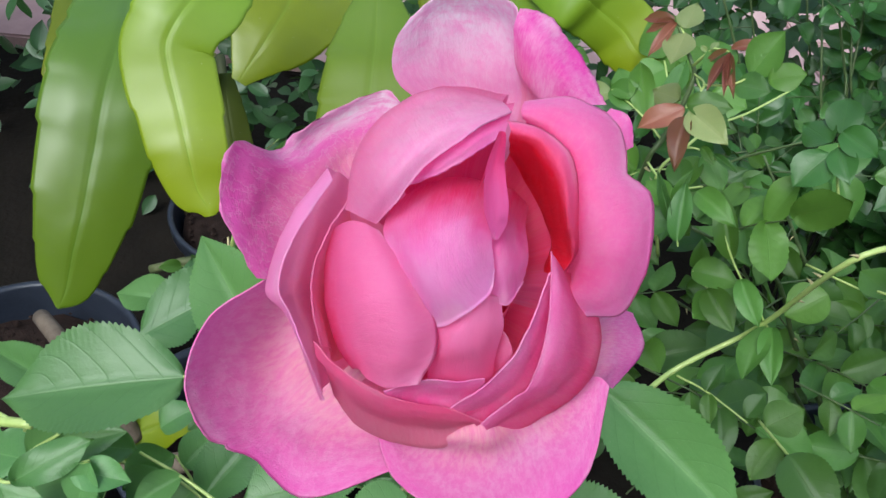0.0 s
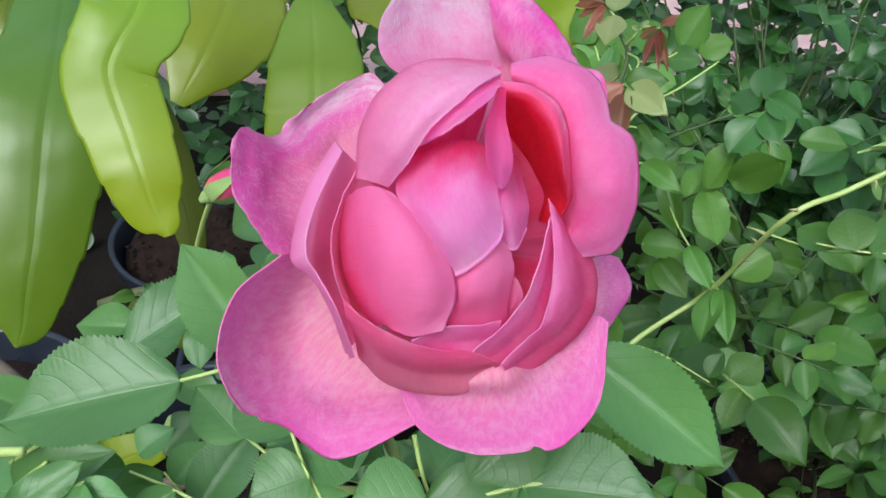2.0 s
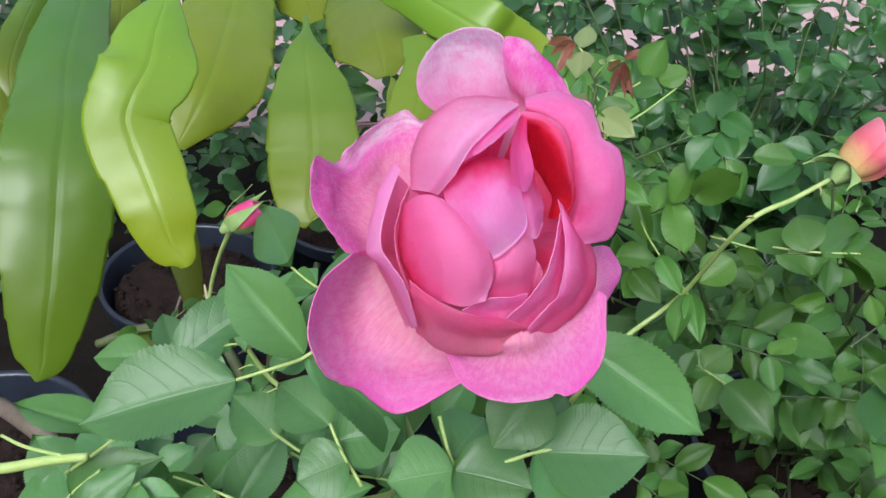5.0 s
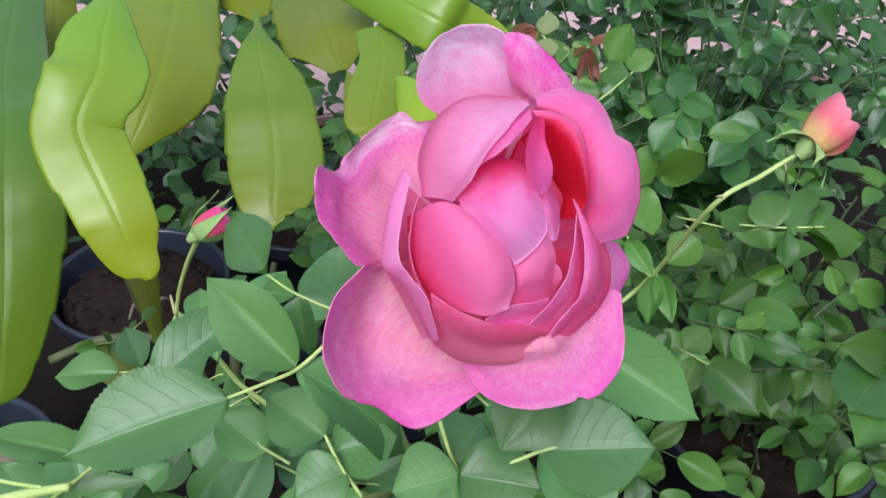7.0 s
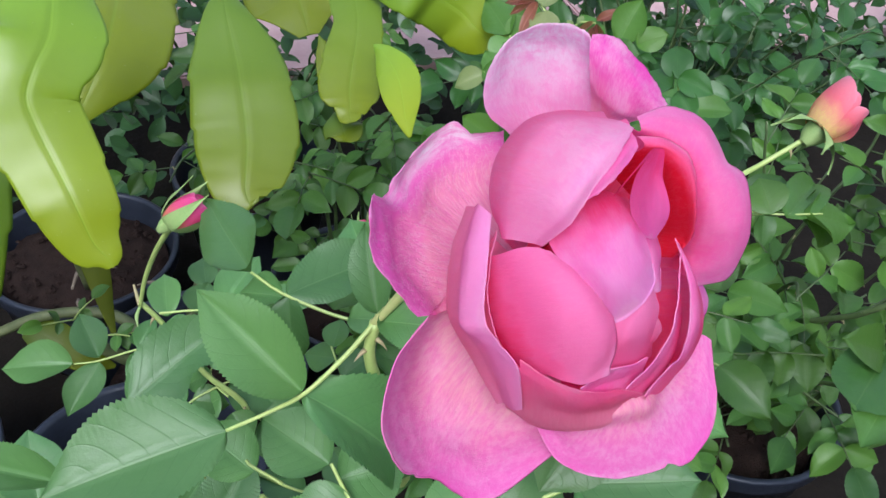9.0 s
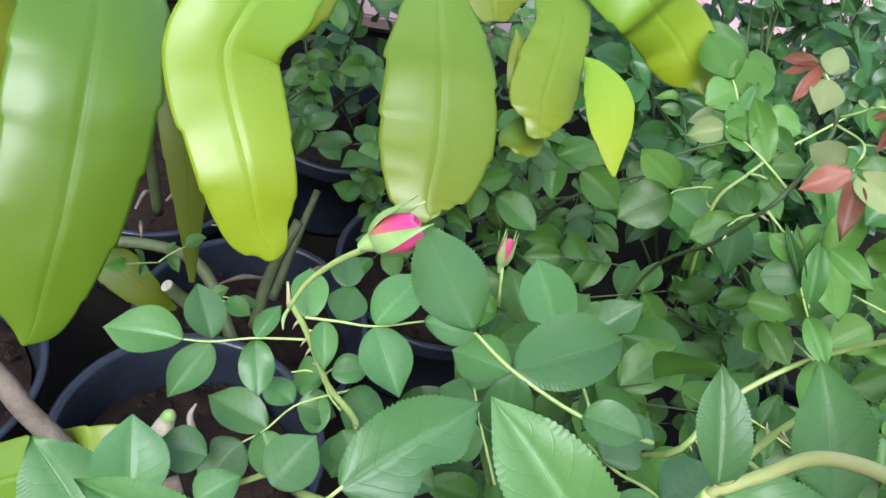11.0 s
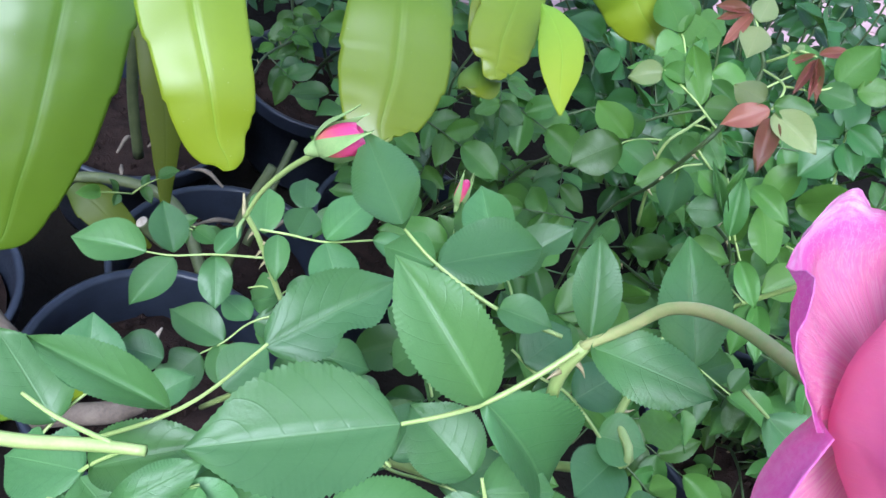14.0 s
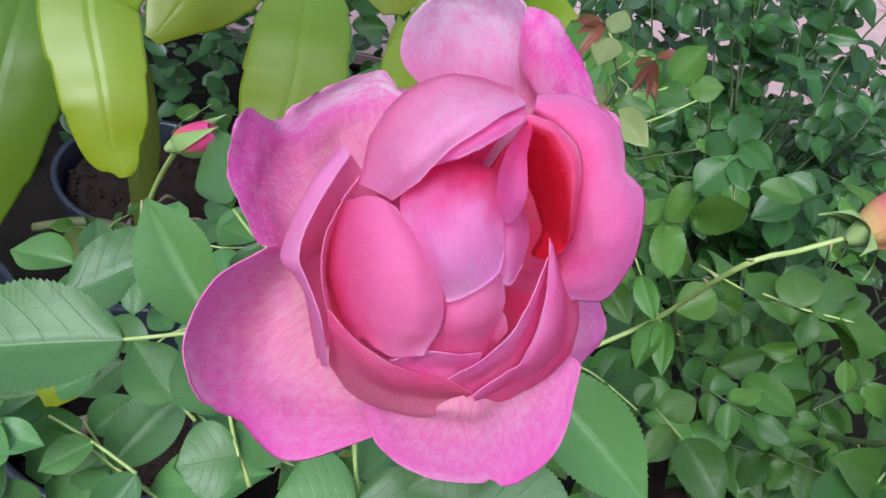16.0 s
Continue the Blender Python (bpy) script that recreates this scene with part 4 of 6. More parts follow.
petal([[(-2.87, 0.95, -1.2), (-2.82, 0.35, -1.4), (-2.76, -0.41, -1.5), (-2.54, -1.02, -1.6), (-2.16, -1.63, -1.6), (-1.49, -2.1, -1.7), (-0.19, -2.55, -1.7)],
       [(-3.45, 0.8, -0.6), (-3.97, -0.24, -1.1), (-4.08, -1.45, -1.3), (-3.71, -2.27, -1.3), (-3.18, -2.72, -1.3), (-2.3, -3.03, -1.4), (-0.34, -3.05, -1.5)],
       [(-3.74, 0.7, 0), (-4.62, -0.28, 0.2), (-4.95, -1.65, -0.1), (-4.32, -2.9, -0.6), (-3.68, -3.28, -0.7), (-2.67, -3.81, -0.8), (-0.49, -3.4, -1.2)],
       [(-3.97, 0.63, 0.7), (-4.95, -0.29, 1.25), (-5.42, -1.87, 1.1), (-4.92, -3.21, 0.5), (-4.05, -3.71, -0.2), (-2.71, -4.6, -0.5), (-0.26, -3.56, -1)]],
      PETAL_LILAC, 0.00, 0.030, ((0.08, 0.035, 0.04),))
petal([[(0.03, -2.07, 0.6), (0.49, -2.07, 0.6), (0.94, -1.99, 0.6), (1.39, -1.92, 0.6), (1.85, -1.69, -0.13), (2.32, -1.27, -1.07), (2.63, -0.73, -1.8)],
       [(-0.63, -2.57, 0.15), (0.03, -2.84, 0.25), (0.9, -2.9, 0.35), (1.7, -2.83, 0.35), (2.36, -2.48, -0.04), (3.12, -1.92, -0.61), (3.62, -1, -1.3)],
       [(-0.96, -2.75, -0.3), (-0.33, -3.44, -0.1), (0.74, -3.75, 0.1), (1.87, -3.59, 0.2), (2.73, -3.18, 0.01), (3.65, -2.32, -0.51), (4.02, -0.97, -1)],
       [(-1.23, -2.64, -0.5), (-0.66, -3.79, -0.35), (0.66, -4.34, -0.1), (2.1, -4.25, 0.1), (2.97, -4.07, 0.1), (3.91, -3.09, -0.3), (4.26, -1.14, -0.9)]],
      PETAL_LILAC, 0.00, 0.030, ((0.06, 0.05, 0.035),))
petal([[(1.55, 4.61, 0.3), (1.98, 4.28, 0.2), (2.33, 3.72, 0.2), (2.54, 3.17, 0.2), (2.62, 2.62, 0.1), (2.7, 2.06, 0), (2.74, 1.51, -0.3), (2.71, 1.09, -0.6)],
       [(1.51, 4.65, 1.7), (2.08, 4.4, 1.8), (2.58, 3.87, 1.9), (2.83, 3.23, 1.9), (2.98, 2.6, 1.8), (3.11, 1.98, 1.4), (3.07, 1.4, 0.8), (2.87, 1, 0.3)],
       [(1.47, 4.83, 1.9), (2.34, 4.87, 1.8), (3.09, 4.44, 1.9), (3.39, 3.59, 2), (3.71, 2.96, 2), (3.83, 2.02, 1.8), (3.65, 1.13, 1.1), (3.13, 0.8, 0.4)],
       [(1.52, 5.05, 1.6), (2.6, 5.26, 1.3), (3.6, 4.75, 1.2), (3.89, 3.77, 1.5), (4.41, 3.29, 1.4), (4.53, 1.99, 1.2), (4.2, 0.8, 0.6), (3.44, 0.56, 0.2)]],
      PETAL_SIDE, 0.00, 0.030, ((-0.14, 0.05, 0.05),))
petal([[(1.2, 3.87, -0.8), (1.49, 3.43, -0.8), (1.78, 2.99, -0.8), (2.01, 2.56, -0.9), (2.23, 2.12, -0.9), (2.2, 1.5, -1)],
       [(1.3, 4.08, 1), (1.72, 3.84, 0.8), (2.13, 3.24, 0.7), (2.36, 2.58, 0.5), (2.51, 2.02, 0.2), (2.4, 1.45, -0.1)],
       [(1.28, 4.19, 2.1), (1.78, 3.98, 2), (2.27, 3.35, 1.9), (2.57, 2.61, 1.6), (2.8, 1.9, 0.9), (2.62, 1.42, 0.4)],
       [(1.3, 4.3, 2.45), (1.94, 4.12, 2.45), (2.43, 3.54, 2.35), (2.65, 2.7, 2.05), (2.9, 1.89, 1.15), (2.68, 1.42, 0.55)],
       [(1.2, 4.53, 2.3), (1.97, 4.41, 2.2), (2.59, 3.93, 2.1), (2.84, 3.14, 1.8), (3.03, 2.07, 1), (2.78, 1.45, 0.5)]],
      PETAL_RECESS_SHADE, 0.00, 0.020)
petal([[(-1.68, 2.31, 0.1), (-1.82, 3.37, -0.6), (-1.3, 4.56, -1), (-0.26, 5.25, -1), (1.1, 5.19, -0.3)],
       [(-2.07, 2.4, 1.4), (-1.99, 3.53, 1.55), (-1.42, 4.58, 1.4), (-0.38, 5.27, 1), (1.04, 5.09, 1.1)],
       [(-1.9, 2.36, 1.85), (-1.54, 3.4, 2.45), (-0.95, 4.21, 2.45), (-0.11, 4.89, 1.9), (1.09, 4.99, 1.55)],
       [(-1.56, 2.25, 2.15), (-1.07, 2.96, 3.05), (-0.52, 3.65, 3.25), (0.28, 4.42, 2.75), (1.19, 4.85, 1.85)],
       [(-1.29, 2.15, 2.05), (-0.81, 2.62, 2.8), (-0.32, 3.31, 3.1), (0.6, 4.19, 2.75), (1.28, 4.74, 1.96)]],
      PETAL_HOOD, 0.00, 0.020)
petal([[(-1.18, 3.48, 1), (-0.51, 4.15, 1), (0.43, 4.68, 1), (1.24, 4.9, 0.9)],
       [(-0.75, 3.06, 2.4), (-0.13, 3.57, 2.6), (0.61, 4.16, 2.5), (1.24, 4.59, 2)],
       [(-0.62, 2.98, 2.6), (0.02, 3.29, 2.75), (0.76, 3.84, 2.6), (1.19, 4.27, 2.35)]],
      PETAL_ROSE, 0.00, 0.030)
petal([[(-2.4, 3.1, -0.6), (-2.9, 1.95, -0.8), (-3.1, 0.7, -0.8), (-3, 0.1, -0.6), (-2.7, -0.6, -0.4), (-2.3, -1.6, 0.2)],
       [(-2.55, 3.25, 0.8), (-3.05, 2.05, 1.1), (-3.28, 0.66, 1.2), (-3.08, 0.15, 1.2), (-2.75, -0.4, 1.2), (-2.3, -1.7, 0.9)],
       [(-2.57, 3.28, 1.4), (-3.16, 2.04, 2.1), (-3.44, 0.62, 2.25), (-3.05, 0.18, 2.2), (-2.7, -0.3, 2.3), (-2.22, -1.75, 1.5)],
       [(-2.36, 3.0, 1.75), (-2.8, 1.8, 2.7), (-3.0, 0.75, 2.9), (-2.72, 0.1, 2.8), (-2.38, -0.45, 2.95), (-2.08, -1.7, 1.8)]],
      PETAL_LAVENDER, 0.00, 0.012)
petal([[(-2.13, 2.09, -0.5), (-2.4, 1.08, -0.3), (-2.45, -0.05, -0.1), (-2.07, -1.02, 0.2)],
       [(-2.13, 2.43, 0.7), (-2.44, 1.47, 1), (-2.54, 0.53, 1.2), (-2.17, -0.66, 1.2)],
       [(-2.13, 2.65, 1.2), (-2.51, 1.71, 1.5), (-2.64, 0.67, 1.7), (-2.33, -0.56, 1.7)]],
      PETAL_PEACH, 0.05, 0.010)
petal([[(0.99, 3.14, 0.4), (1.34, 3.22, 0.3), (1.72, 2.91, 0)],
       [(0.98, 2.33, 1.9), (1.4, 2.49, 1.8), (1.82, 2.42, 1.1)],
       [(1.03, 1.55, 2.2), (1.5, 1.68, 2.1), (1.94, 1.82, 1.4)],
       [(1.23, 0.9, 2), (1.58, 0.74, 1.9), (1.89, 1.25, 1.4)]],
      PETAL_ROSE, 0.00, 0.010)
petal([[(0.02, -1.46, 0.6), (0.57, -1.39, 0.6), (1.05, -1.32, 0.6), (1.33, -1.13, 0.5)],
       [(0.06, -0.69, 1.7), (0.53, -0.58, 1.95), (1.04, -0.51, 1.9), (1.45, -0.41, 1.5)],
       [(0.12, -0.12, 2.05), (0.58, 0.02, 2.35), (1.11, 0.22, 2.25), (1.55, 0.28, 1.85)],
       [(0.18, 0.31, 2.05), (0.65, 0.51, 2.25), (1.15, 0.94, 2.25), (1.46, 0.88, 1.95)]],
      PETAL_CORAL, 0.00, 0.010)
petal([[(1.28, -1.23, 0.2), (1.49, -1.16, 0.2), (1.7, -1.09, 0.2)],
       [(1.4, -0.47, 1.1), (1.56, -0.61, 1.1), (1.71, -0.65, 1)],
       [(1.51, 0.3, 1.5), (1.71, -0.03, 1.5), (1.83, -0.28, 1.4)]],
      PETAL_CORAL, 0.05, 0.010)
petal([[(-0.91, 2.65, 1.2), (-0.38, 3.09, 0.9), (0.16, 3.31, 0.7), (0.7, 3.31, 0.7), (1.13, 3.03, 0.8)],
       [(-1.12, 2.19, 2.1), (-0.54, 2.54, 2.4), (0.08, 2.72, 2.45), (0.71, 2.74, 2.3), (1.23, 2.57, 1.8)],
       [(-0.91, 1.66, 2.5), (-0.41, 1.76, 2.95), (0.14, 1.94, 3.05), (0.68, 2.13, 2.85), (1.14, 2.1, 2.4)],
       [(-0.48, 1.04, 2.6), (-0.13, 1.04, 2.95), (0.32, 1.15, 3.05), (0.81, 1.46, 2.85), (1.21, 1.76, 2.45)],
       [(-0.04, 0.52, 2.4), (0.22, 0.18, 2.35), (0.76, 0.52, 2.6), (1.21, 0.99, 2.5), (1.26, 1.48, 2.4)]],
      PETAL_GLOBE, 0.00, 0.012)
petal([[(-2.42, 1.84, 0.3), (-2.51, 1.28, 0.3), (-2.39, 0.31, 0.5), (-2.02, -0.5, 0.7), (-1.6, -0.94, 0.8)],
       [(-2.2, 2.04, 1.5), (-2.13, 1.37, 1.9), (-1.91, 0.48, 2.2), (-1.63, -0.43, 2.1), (-1.4, -0.94, 1.8)],
       [(-1.86, 2.17, 2.05), (-1.57, 1.4, 2.75), (-1.31, 0.61, 3.05), (-1.14, -0.3, 2.8), (-1.08, -1.06, 2.3)],
       [(-1.51, 2.16, 2.3), (-0.99, 1.48, 2.9), (-0.56, 0.67, 3.1), (-0.37, -0.3, 2.9), (-0.67, -1.15, 2.4)],
       [(-1.18, 2.04, 2.35), (-0.48, 1.41, 2.55), (0, 0.73, 2.5), (0.27, -0.21, 2.3), (-0.04, -1.02, 2.35)]],
      PETAL_CORAL, 0.00, 0.012)
petal([[(1.06, 4.06, 3.2), (1.08, 4.06, 3.25), (1.12, 4.04, 3.3)],
       [(0.9, 3.55, 2.7), (1.06, 3.47, 3.25), (1.27, 3.45, 3.35)],
       [(0.87, 2.99, 2.3), (1.09, 2.89, 3.1), (1.4, 2.81, 3.3)],
       [(0.97, 2.49, 2.25), (1.15, 2.43, 2.9), (1.41, 2.42, 3)],
       [(1.16, 2.14, 2.4), (1.22, 2.09, 2.6), (1.3, 2.14, 2.7)]],
      PETAL_PINK, 0.00, 0.008)
petal([[(-0.65, -2.05, 0.8), (0.02, -2.06, 0.7), (0.71, -1.94, 0.6), (1.33, -1.68, 0.5)],
       [(-0.7, -1.55, 1.8), (0.02, -1.34, 1.7), (0.7, -1.3, 1.5), (1.29, -1.19, 1.3)],
       [(-0.76, -1.23, 2.35), (0.02, -0.97, 2.15), (0.68, -0.95, 1.95), (1.29, -0.89, 1.65)]],
      PETAL_ROSE, 0.00, 0.015)
petal([[(2.8, 0.51, -0.2), (2.72, -0.48, -0.1), (2.28, -1.32, 0), (1.71, -1.8, 0.1), (1.28, -2.06, 0.2)],
       [(2.56, 0.93, 0.9), (2.34, 0, 1.2), (2.03, -0.79, 1.25), (1.51, -1.4, 1.15), (0.93, -1.79, 1.1)],
       [(2.41, 1.52, 1.45), (2.08, 0.34, 1.75), (1.65, -0.55, 1.85), (1.08, -1.14, 1.75), (0.6, -1.55, 1.65)]],
      PETAL_SIDE, 0.00, 0.012)
petal([[(3.12, 1.38, -0.9), (3.72, 0.35, -1), (3.72, -0.68, -1), (3.26, -1.41, -0.9), (2.49, -1.96, -0.6), (1.59, -2.5, -0.2)],
       [(2.8, 1.55, 0.5), (3.24, 0.59, 0.5), (3.3, -0.45, 0.4), (2.88, -1.18, 0.4), (2.25, -1.58, 0.5), (1.46, -2.21, 0.6)],
       [(2.56, 1.79, 1.15), (2.79, 0.93, 1.4), (2.79, -0.12, 1.4), (2.52, -0.93, 1.25), (2.11, -1.32, 1.05), (1.36, -2.02, 1)],
       [(2.4, 1.95, 1.25), (2.47, 0.92, 1.65), (2.44, 0.02, 1.65), (2.22, -0.93, 1.45), (1.94, -1.26, 1.25), (1.28, -1.94, 1.1)]],
      PETAL_SIDE, 0.00, 0.015)
petal([[(-1.97, -2.0, -0.3), (-1.4, -2.45, 0), (-0.69, -2.65, 0.15), (0.17, -2.7, 0.15), (0.89, -2.55, 0.05), (1.29, -2.3, 0.05)],
       [(-2.14, -1.04, 1.6), (-1.6, -1.59, 1.7), (-0.9, -2.01, 1.45), (0.02, -2.19, 1.05), (0.77, -2.15, 0.8), (1.33, -1.99, 0.7)],
       [(-2.2, -0.71, 2.3), (-1.72, -1.07, 2.45), (-1.05, -1.53, 2.25), (-0.17, -1.83, 1.7), (0.66, -1.89, 1.25), (1.31, -2, 0.95)],
       [(-2.24, -0.33, 2.7), (-1.82, -0.7, 2.75), (-1.19, -1.08, 2.55), (-0.34, -1.45, 2.1), (0.57, -1.6, 1.55), (1.27, -1.89, 1.15)]],
      PETAL_CUP, 0.00, 0.015)

# heart of the flower, behind the globe; gap shade put into its crimson
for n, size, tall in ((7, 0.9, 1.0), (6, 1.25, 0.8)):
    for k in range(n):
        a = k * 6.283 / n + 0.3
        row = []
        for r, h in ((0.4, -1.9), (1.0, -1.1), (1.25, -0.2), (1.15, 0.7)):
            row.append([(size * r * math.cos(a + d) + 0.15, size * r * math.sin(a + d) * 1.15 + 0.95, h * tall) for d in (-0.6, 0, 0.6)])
        petal(row, PETAL_RECESS_SHADE, 0.3, 0.02)


# ---- buds ----
def bud(parent, base, tip, radius, mat, label, spread=0.5, seed=0, open_=0.0):
    b, t = Vector(base), Vector(tip)
    size = (t - b).length
    m = (t - b).to_track_quat("Z", "Y").to_matrix().to_4x4()
    m.translation = b
    v, f = lathe([(radius * 0.18, -0.40 * size), (radius * 0.25, -0.34 * size), (radius * 0.37, -0.25 * size), (radius * 0.46, -0.13 * size), (radius * 0.50, 0.0), (radius * 0.46, 0.10 * size)], 20)
    head = part("rosebud", mesh_of("rosebud", v, f, SEPAL), parent, m, label)
    rng = random.Random(seed)
    for k in range(7):
        a0, lay = k * 2.4 + seed, 1 - 0.09 * k
        verts, uvs, faces = [], [], []
        nu, nv = 10, 12
        for j in range(nv + 1):
            q = j / nv
            rr = radius * lay * math.sin(math.pi * (0.19 + 0.60 * q)) ** 0.75 * (1 + 0.05 * math.sin(3 * q + k))
            if open_:
                rr = radius * lay * math.sin(math.pi * (0.16 + 0.58 * q)) ** 0.7 * (1 + 0.08 * math.sin(2.7 * k))
            for i in range(nu + 1):
                s = 2 * i / nu - 1
                a = a0 + s * (1.35 - 0.3 * q)
                flare = 1 + (0.06 * spread + 0.22 * open_) * q ** 6 * (k < 4) * math.cos(s * 1.2)
                z = size * (-0.04 + 1.04 * q * (1 - (0.10 + 0.22 * open_) * s * s)) * (1 - 0.03 * k) * (1 + 0.16 * open_ * math.sin(k * 2.1 + s))
                verts.append((rr * flare * math.cos(a), rr * flare * math.sin(a), z))
                uvs.append((i / nu, q))
        for j in range(nv):
            for i in range(nu):
                a = j * (nu + 1) + i
                faces.append((a, a + 1, a + nu + 2, a + nu + 1))
        part("petal", mesh_of("petal", verts, faces, mat, uvs), head, m)
    for k in range(5):
        a0 = k * 1.2566 + rng.uniform(-0.2, 0.2)
        lift = rng.uniform(0.0, 1.0) ** 2 * spread
        verts, faces, uvs = [], [], []
        for j in range(17):
            q = j / 16
            z = size * (-0.08 + 1.38 * q - 0.45 * lift * q ** 3)
            swell = radius * (1.10 * math.sin(math.pi * (0.19 + 0.60 * min(0.62, max(0.0, z / size + 0.04)))) ** 0.75)
            rr = max(radius * 0.54, swell * min(1.0, 0.8 + 4 * q)) + lift * size * 0.75 * max(0.0, q - 0.3) ** 2
            w = radius * (0.45 + 0.75 * q) * max(0.0, 1 - q) ** 1.7 + 0.0003
            if open_:
                rr, z = radius * (0.5 + 0.9 * q), size * (0.0 - 0.5 * q * q)
            for c in range(5):
                o = c / 2 - 1
                turn, lip = a0 + o * w / rr, rr * (1 + 0.06 * o * o)
                verts.append((lip * math.cos(turn), lip * math.sin(turn), z))
                uvs.append((0.5 + o / 2, q))
        for j in range(16):
            for c in range(4):
                a = j * 5 + c
                faces.append((a, a + 1, a + 6, a + 5))
        part("sepal", mesh_of("sepal", verts, faces, SEPAL, uvs), head, m)
    return head


bud(front_bush, (-0.0954, 0.44, 0.8463), (-0.0754, 0.4412, 0.8601), 0.0108, BUD_RED, "closed deep pink rosebud with green sepals", 0.7, 3)

# ---- flat-stemmed cactus ----
cactus = thing("orchid_cactus", (-0.25, 1.2, 0.17), "orchid cactus with broad yellow-green hanging flat stems", "cactus plant")


def strap(points, widths, face, mat, wave):
    """A hanging flat stem with a raised midrib and shallow notches along its edges."""
    n, cols = 90, 26
    line = spline(points, n + 1)
    wid = spline([(w, 0, 0) for w in widths], n + 1)[:, 0]
    length = np.concatenate([[0], np.cumsum(np.linalg.norm(np.diff(line, axis=0), axis=1))])
    rng = random.Random(len(bpy.data.objects))
    ph = rng.uniform(0, 6)
    face = np.array(face, float)
    verts, uvs, faces = [], [], []
    for sgn in (1, -1):
        for j in range(n + 1):
            d = line[min(j + 1, n)] - line[max(j - 1, 0)]
            d = d / np.linalg.norm(d)
            z = face - d * (face @ d)
            z = z / np.linalg.norm(z)
            x = np.cross(d, z)
            for i in range(cols + 1):
                s = 2 * i / cols - 1
                saw = ((length[j] + (0.017 if s > 0 else 0.0) + 0.008 * math.sin(length[j] * 31 + ph)) / 0.046) % 1.0
                w = max(0.001, wid[j] / 2 * (1 + 0.06 * (saw - 0.5) + 0.02 * noise.noise((length[j] * 30, 2 if s > 0 else 5, ph))))
                calm = min(1.0, wid[j] / 0.065) ** 2
                h = -0.07 * wid[j] * s * s + calm * (0.5 * wave * math.sin(length[j] * 36 + ph + 1.2 * s) * s * s * (1.0 if s > 0 else 0.7) + 0.0030 * noise.noise((length[j] * 18, s * wid[j] * 13, ph)) - 0.0014 * math.exp(-(s / 0.06) ** 2)) + 0.0004 * noise.noise((length[j] * 60, s * wid[j] * 30, ph))
                th = 0.0009 * (1 - 0.8 * s * s) + 0.0007 * math.exp(-(s / 0.14) ** 2) * calm
                verts.append(line[j] + x * (s * w) + z * (h + sgn * th))
                uvs.append((0.5 + 0.5 * s, j / n))
    k, off = cols + 1, (cols + 1) * (n + 1)
    for j in range(n):
        for i in range(cols):
            a = j * k + i
            faces.append((a, a + 1, a + k + 1, a + k))
            faces.append((off + a, off + a + k, off + a + k + 1, off + a + 1))
        for i in (0, cols):
            a = j * k + i
            faces.append((a, a + k, off + a + k, off + a) if i == 0 else (a, off + a, off + a + k, a + k))
    return part("flat_stem", mesh_of("flat_stem", verts, faces, mat, uvs), cactus)


strap([(-0.2743, 0.9921, 0.8285), (-0.2706, 0.8064, 0.8088), (-0.2588, 0.7023, 0.7965), (-0.2591, 0.6454, 0.7746), (-0.2642, 0.6106, 0.735), (-0.2712, 0.5809, 0.6936), (-0.2792, 0.5612, 0.6612), (-0.2853, 0.5449, 0.6322), (-0.2918, 0.5368, 0.6181)],
      (0.05, 0.085, 0.0998, 0.1011, 0.0951, 0.081, 0.0633, 0.0411, 0.004), (0.22, -0.83, 0.51), STRAP_GREEN, 0.0040)
strap([(-0.1503, 0.7171, 0.9303), (-0.1465, 0.6628, 0.9218), (-0.152, 0.6227, 0.9109), (-0.1566, 0.5871, 0.8977), (-0.1673, 0.5693, 0.8846), (-0.1749, 0.5577, 0.8692), (-0.1716, 0.5461, 0.8534), (-0.1641, 0.5311, 0.8343), (-0.157, 0.5156, 0.8191), (-0.1522, 0.5061, 0.8044), (-0.1475, 0.4982, 0.7899), (-0.1404, 0.4925, 0.7799), (-0.1381, 0.4895, 0.7736)],
      (0.0076, 0.0243, 0.0584, 0.0729, 0.0632, 0.0654, 0.0653, 0.0609, 0.0563, 0.0508, 0.0396, 0.0232, 0.0080), (0.11, -0.85, 0.51), STRAP, 0.0030)
strap([(-0.0312, 0.7263, 0.8804), (-0.0319, 0.697, 0.8765), (-0.0346, 0.67, 0.8699), (-0.0329, 0.6309, 0.8488), (-0.0334, 0.6064, 0.8406), (-0.0339, 0.5827, 0.8258), (-0.0358, 0.5618, 0.8117), (-0.0394, 0.5461, 0.8006), (-0.0417, 0.5345, 0.7926), (-0.0405, 0.5261, 0.7877), (-0.0387, 0.5225, 0.7864)],
      (0.0041, 0.0096, 0.0364, 0.0720, 0.0762, 0.0791, 0.0758, 0.0636, 0.0480, 0.0268, 0.0116), (-0.08, -0.86, 0.5), STRAP, 0.0030)
strap([(0.0865, 0.7398, 0.8525), (0.0822, 0.7057, 0.8404), (0.0769, 0.6855, 0.8293), (0.0689, 0.6651, 0.8182), (0.0627, 0.6479, 0.8081), (0.0595, 0.6341, 0.8024), (0.0581, 0.6265, 0.7991), (0.0564, 0.621, 0.796), (0.0563, 0.6155, 0.7937), (0.0564, 0.6125, 0.7924)],
      (0.0487, 0.0439, 0.0488, 0.0532, 0.0545, 0.0468, 0.0323, 0.0220, 0.0175, 0.0082), (-0.19, -0.86, 0.47), STRAP, 0.0020)
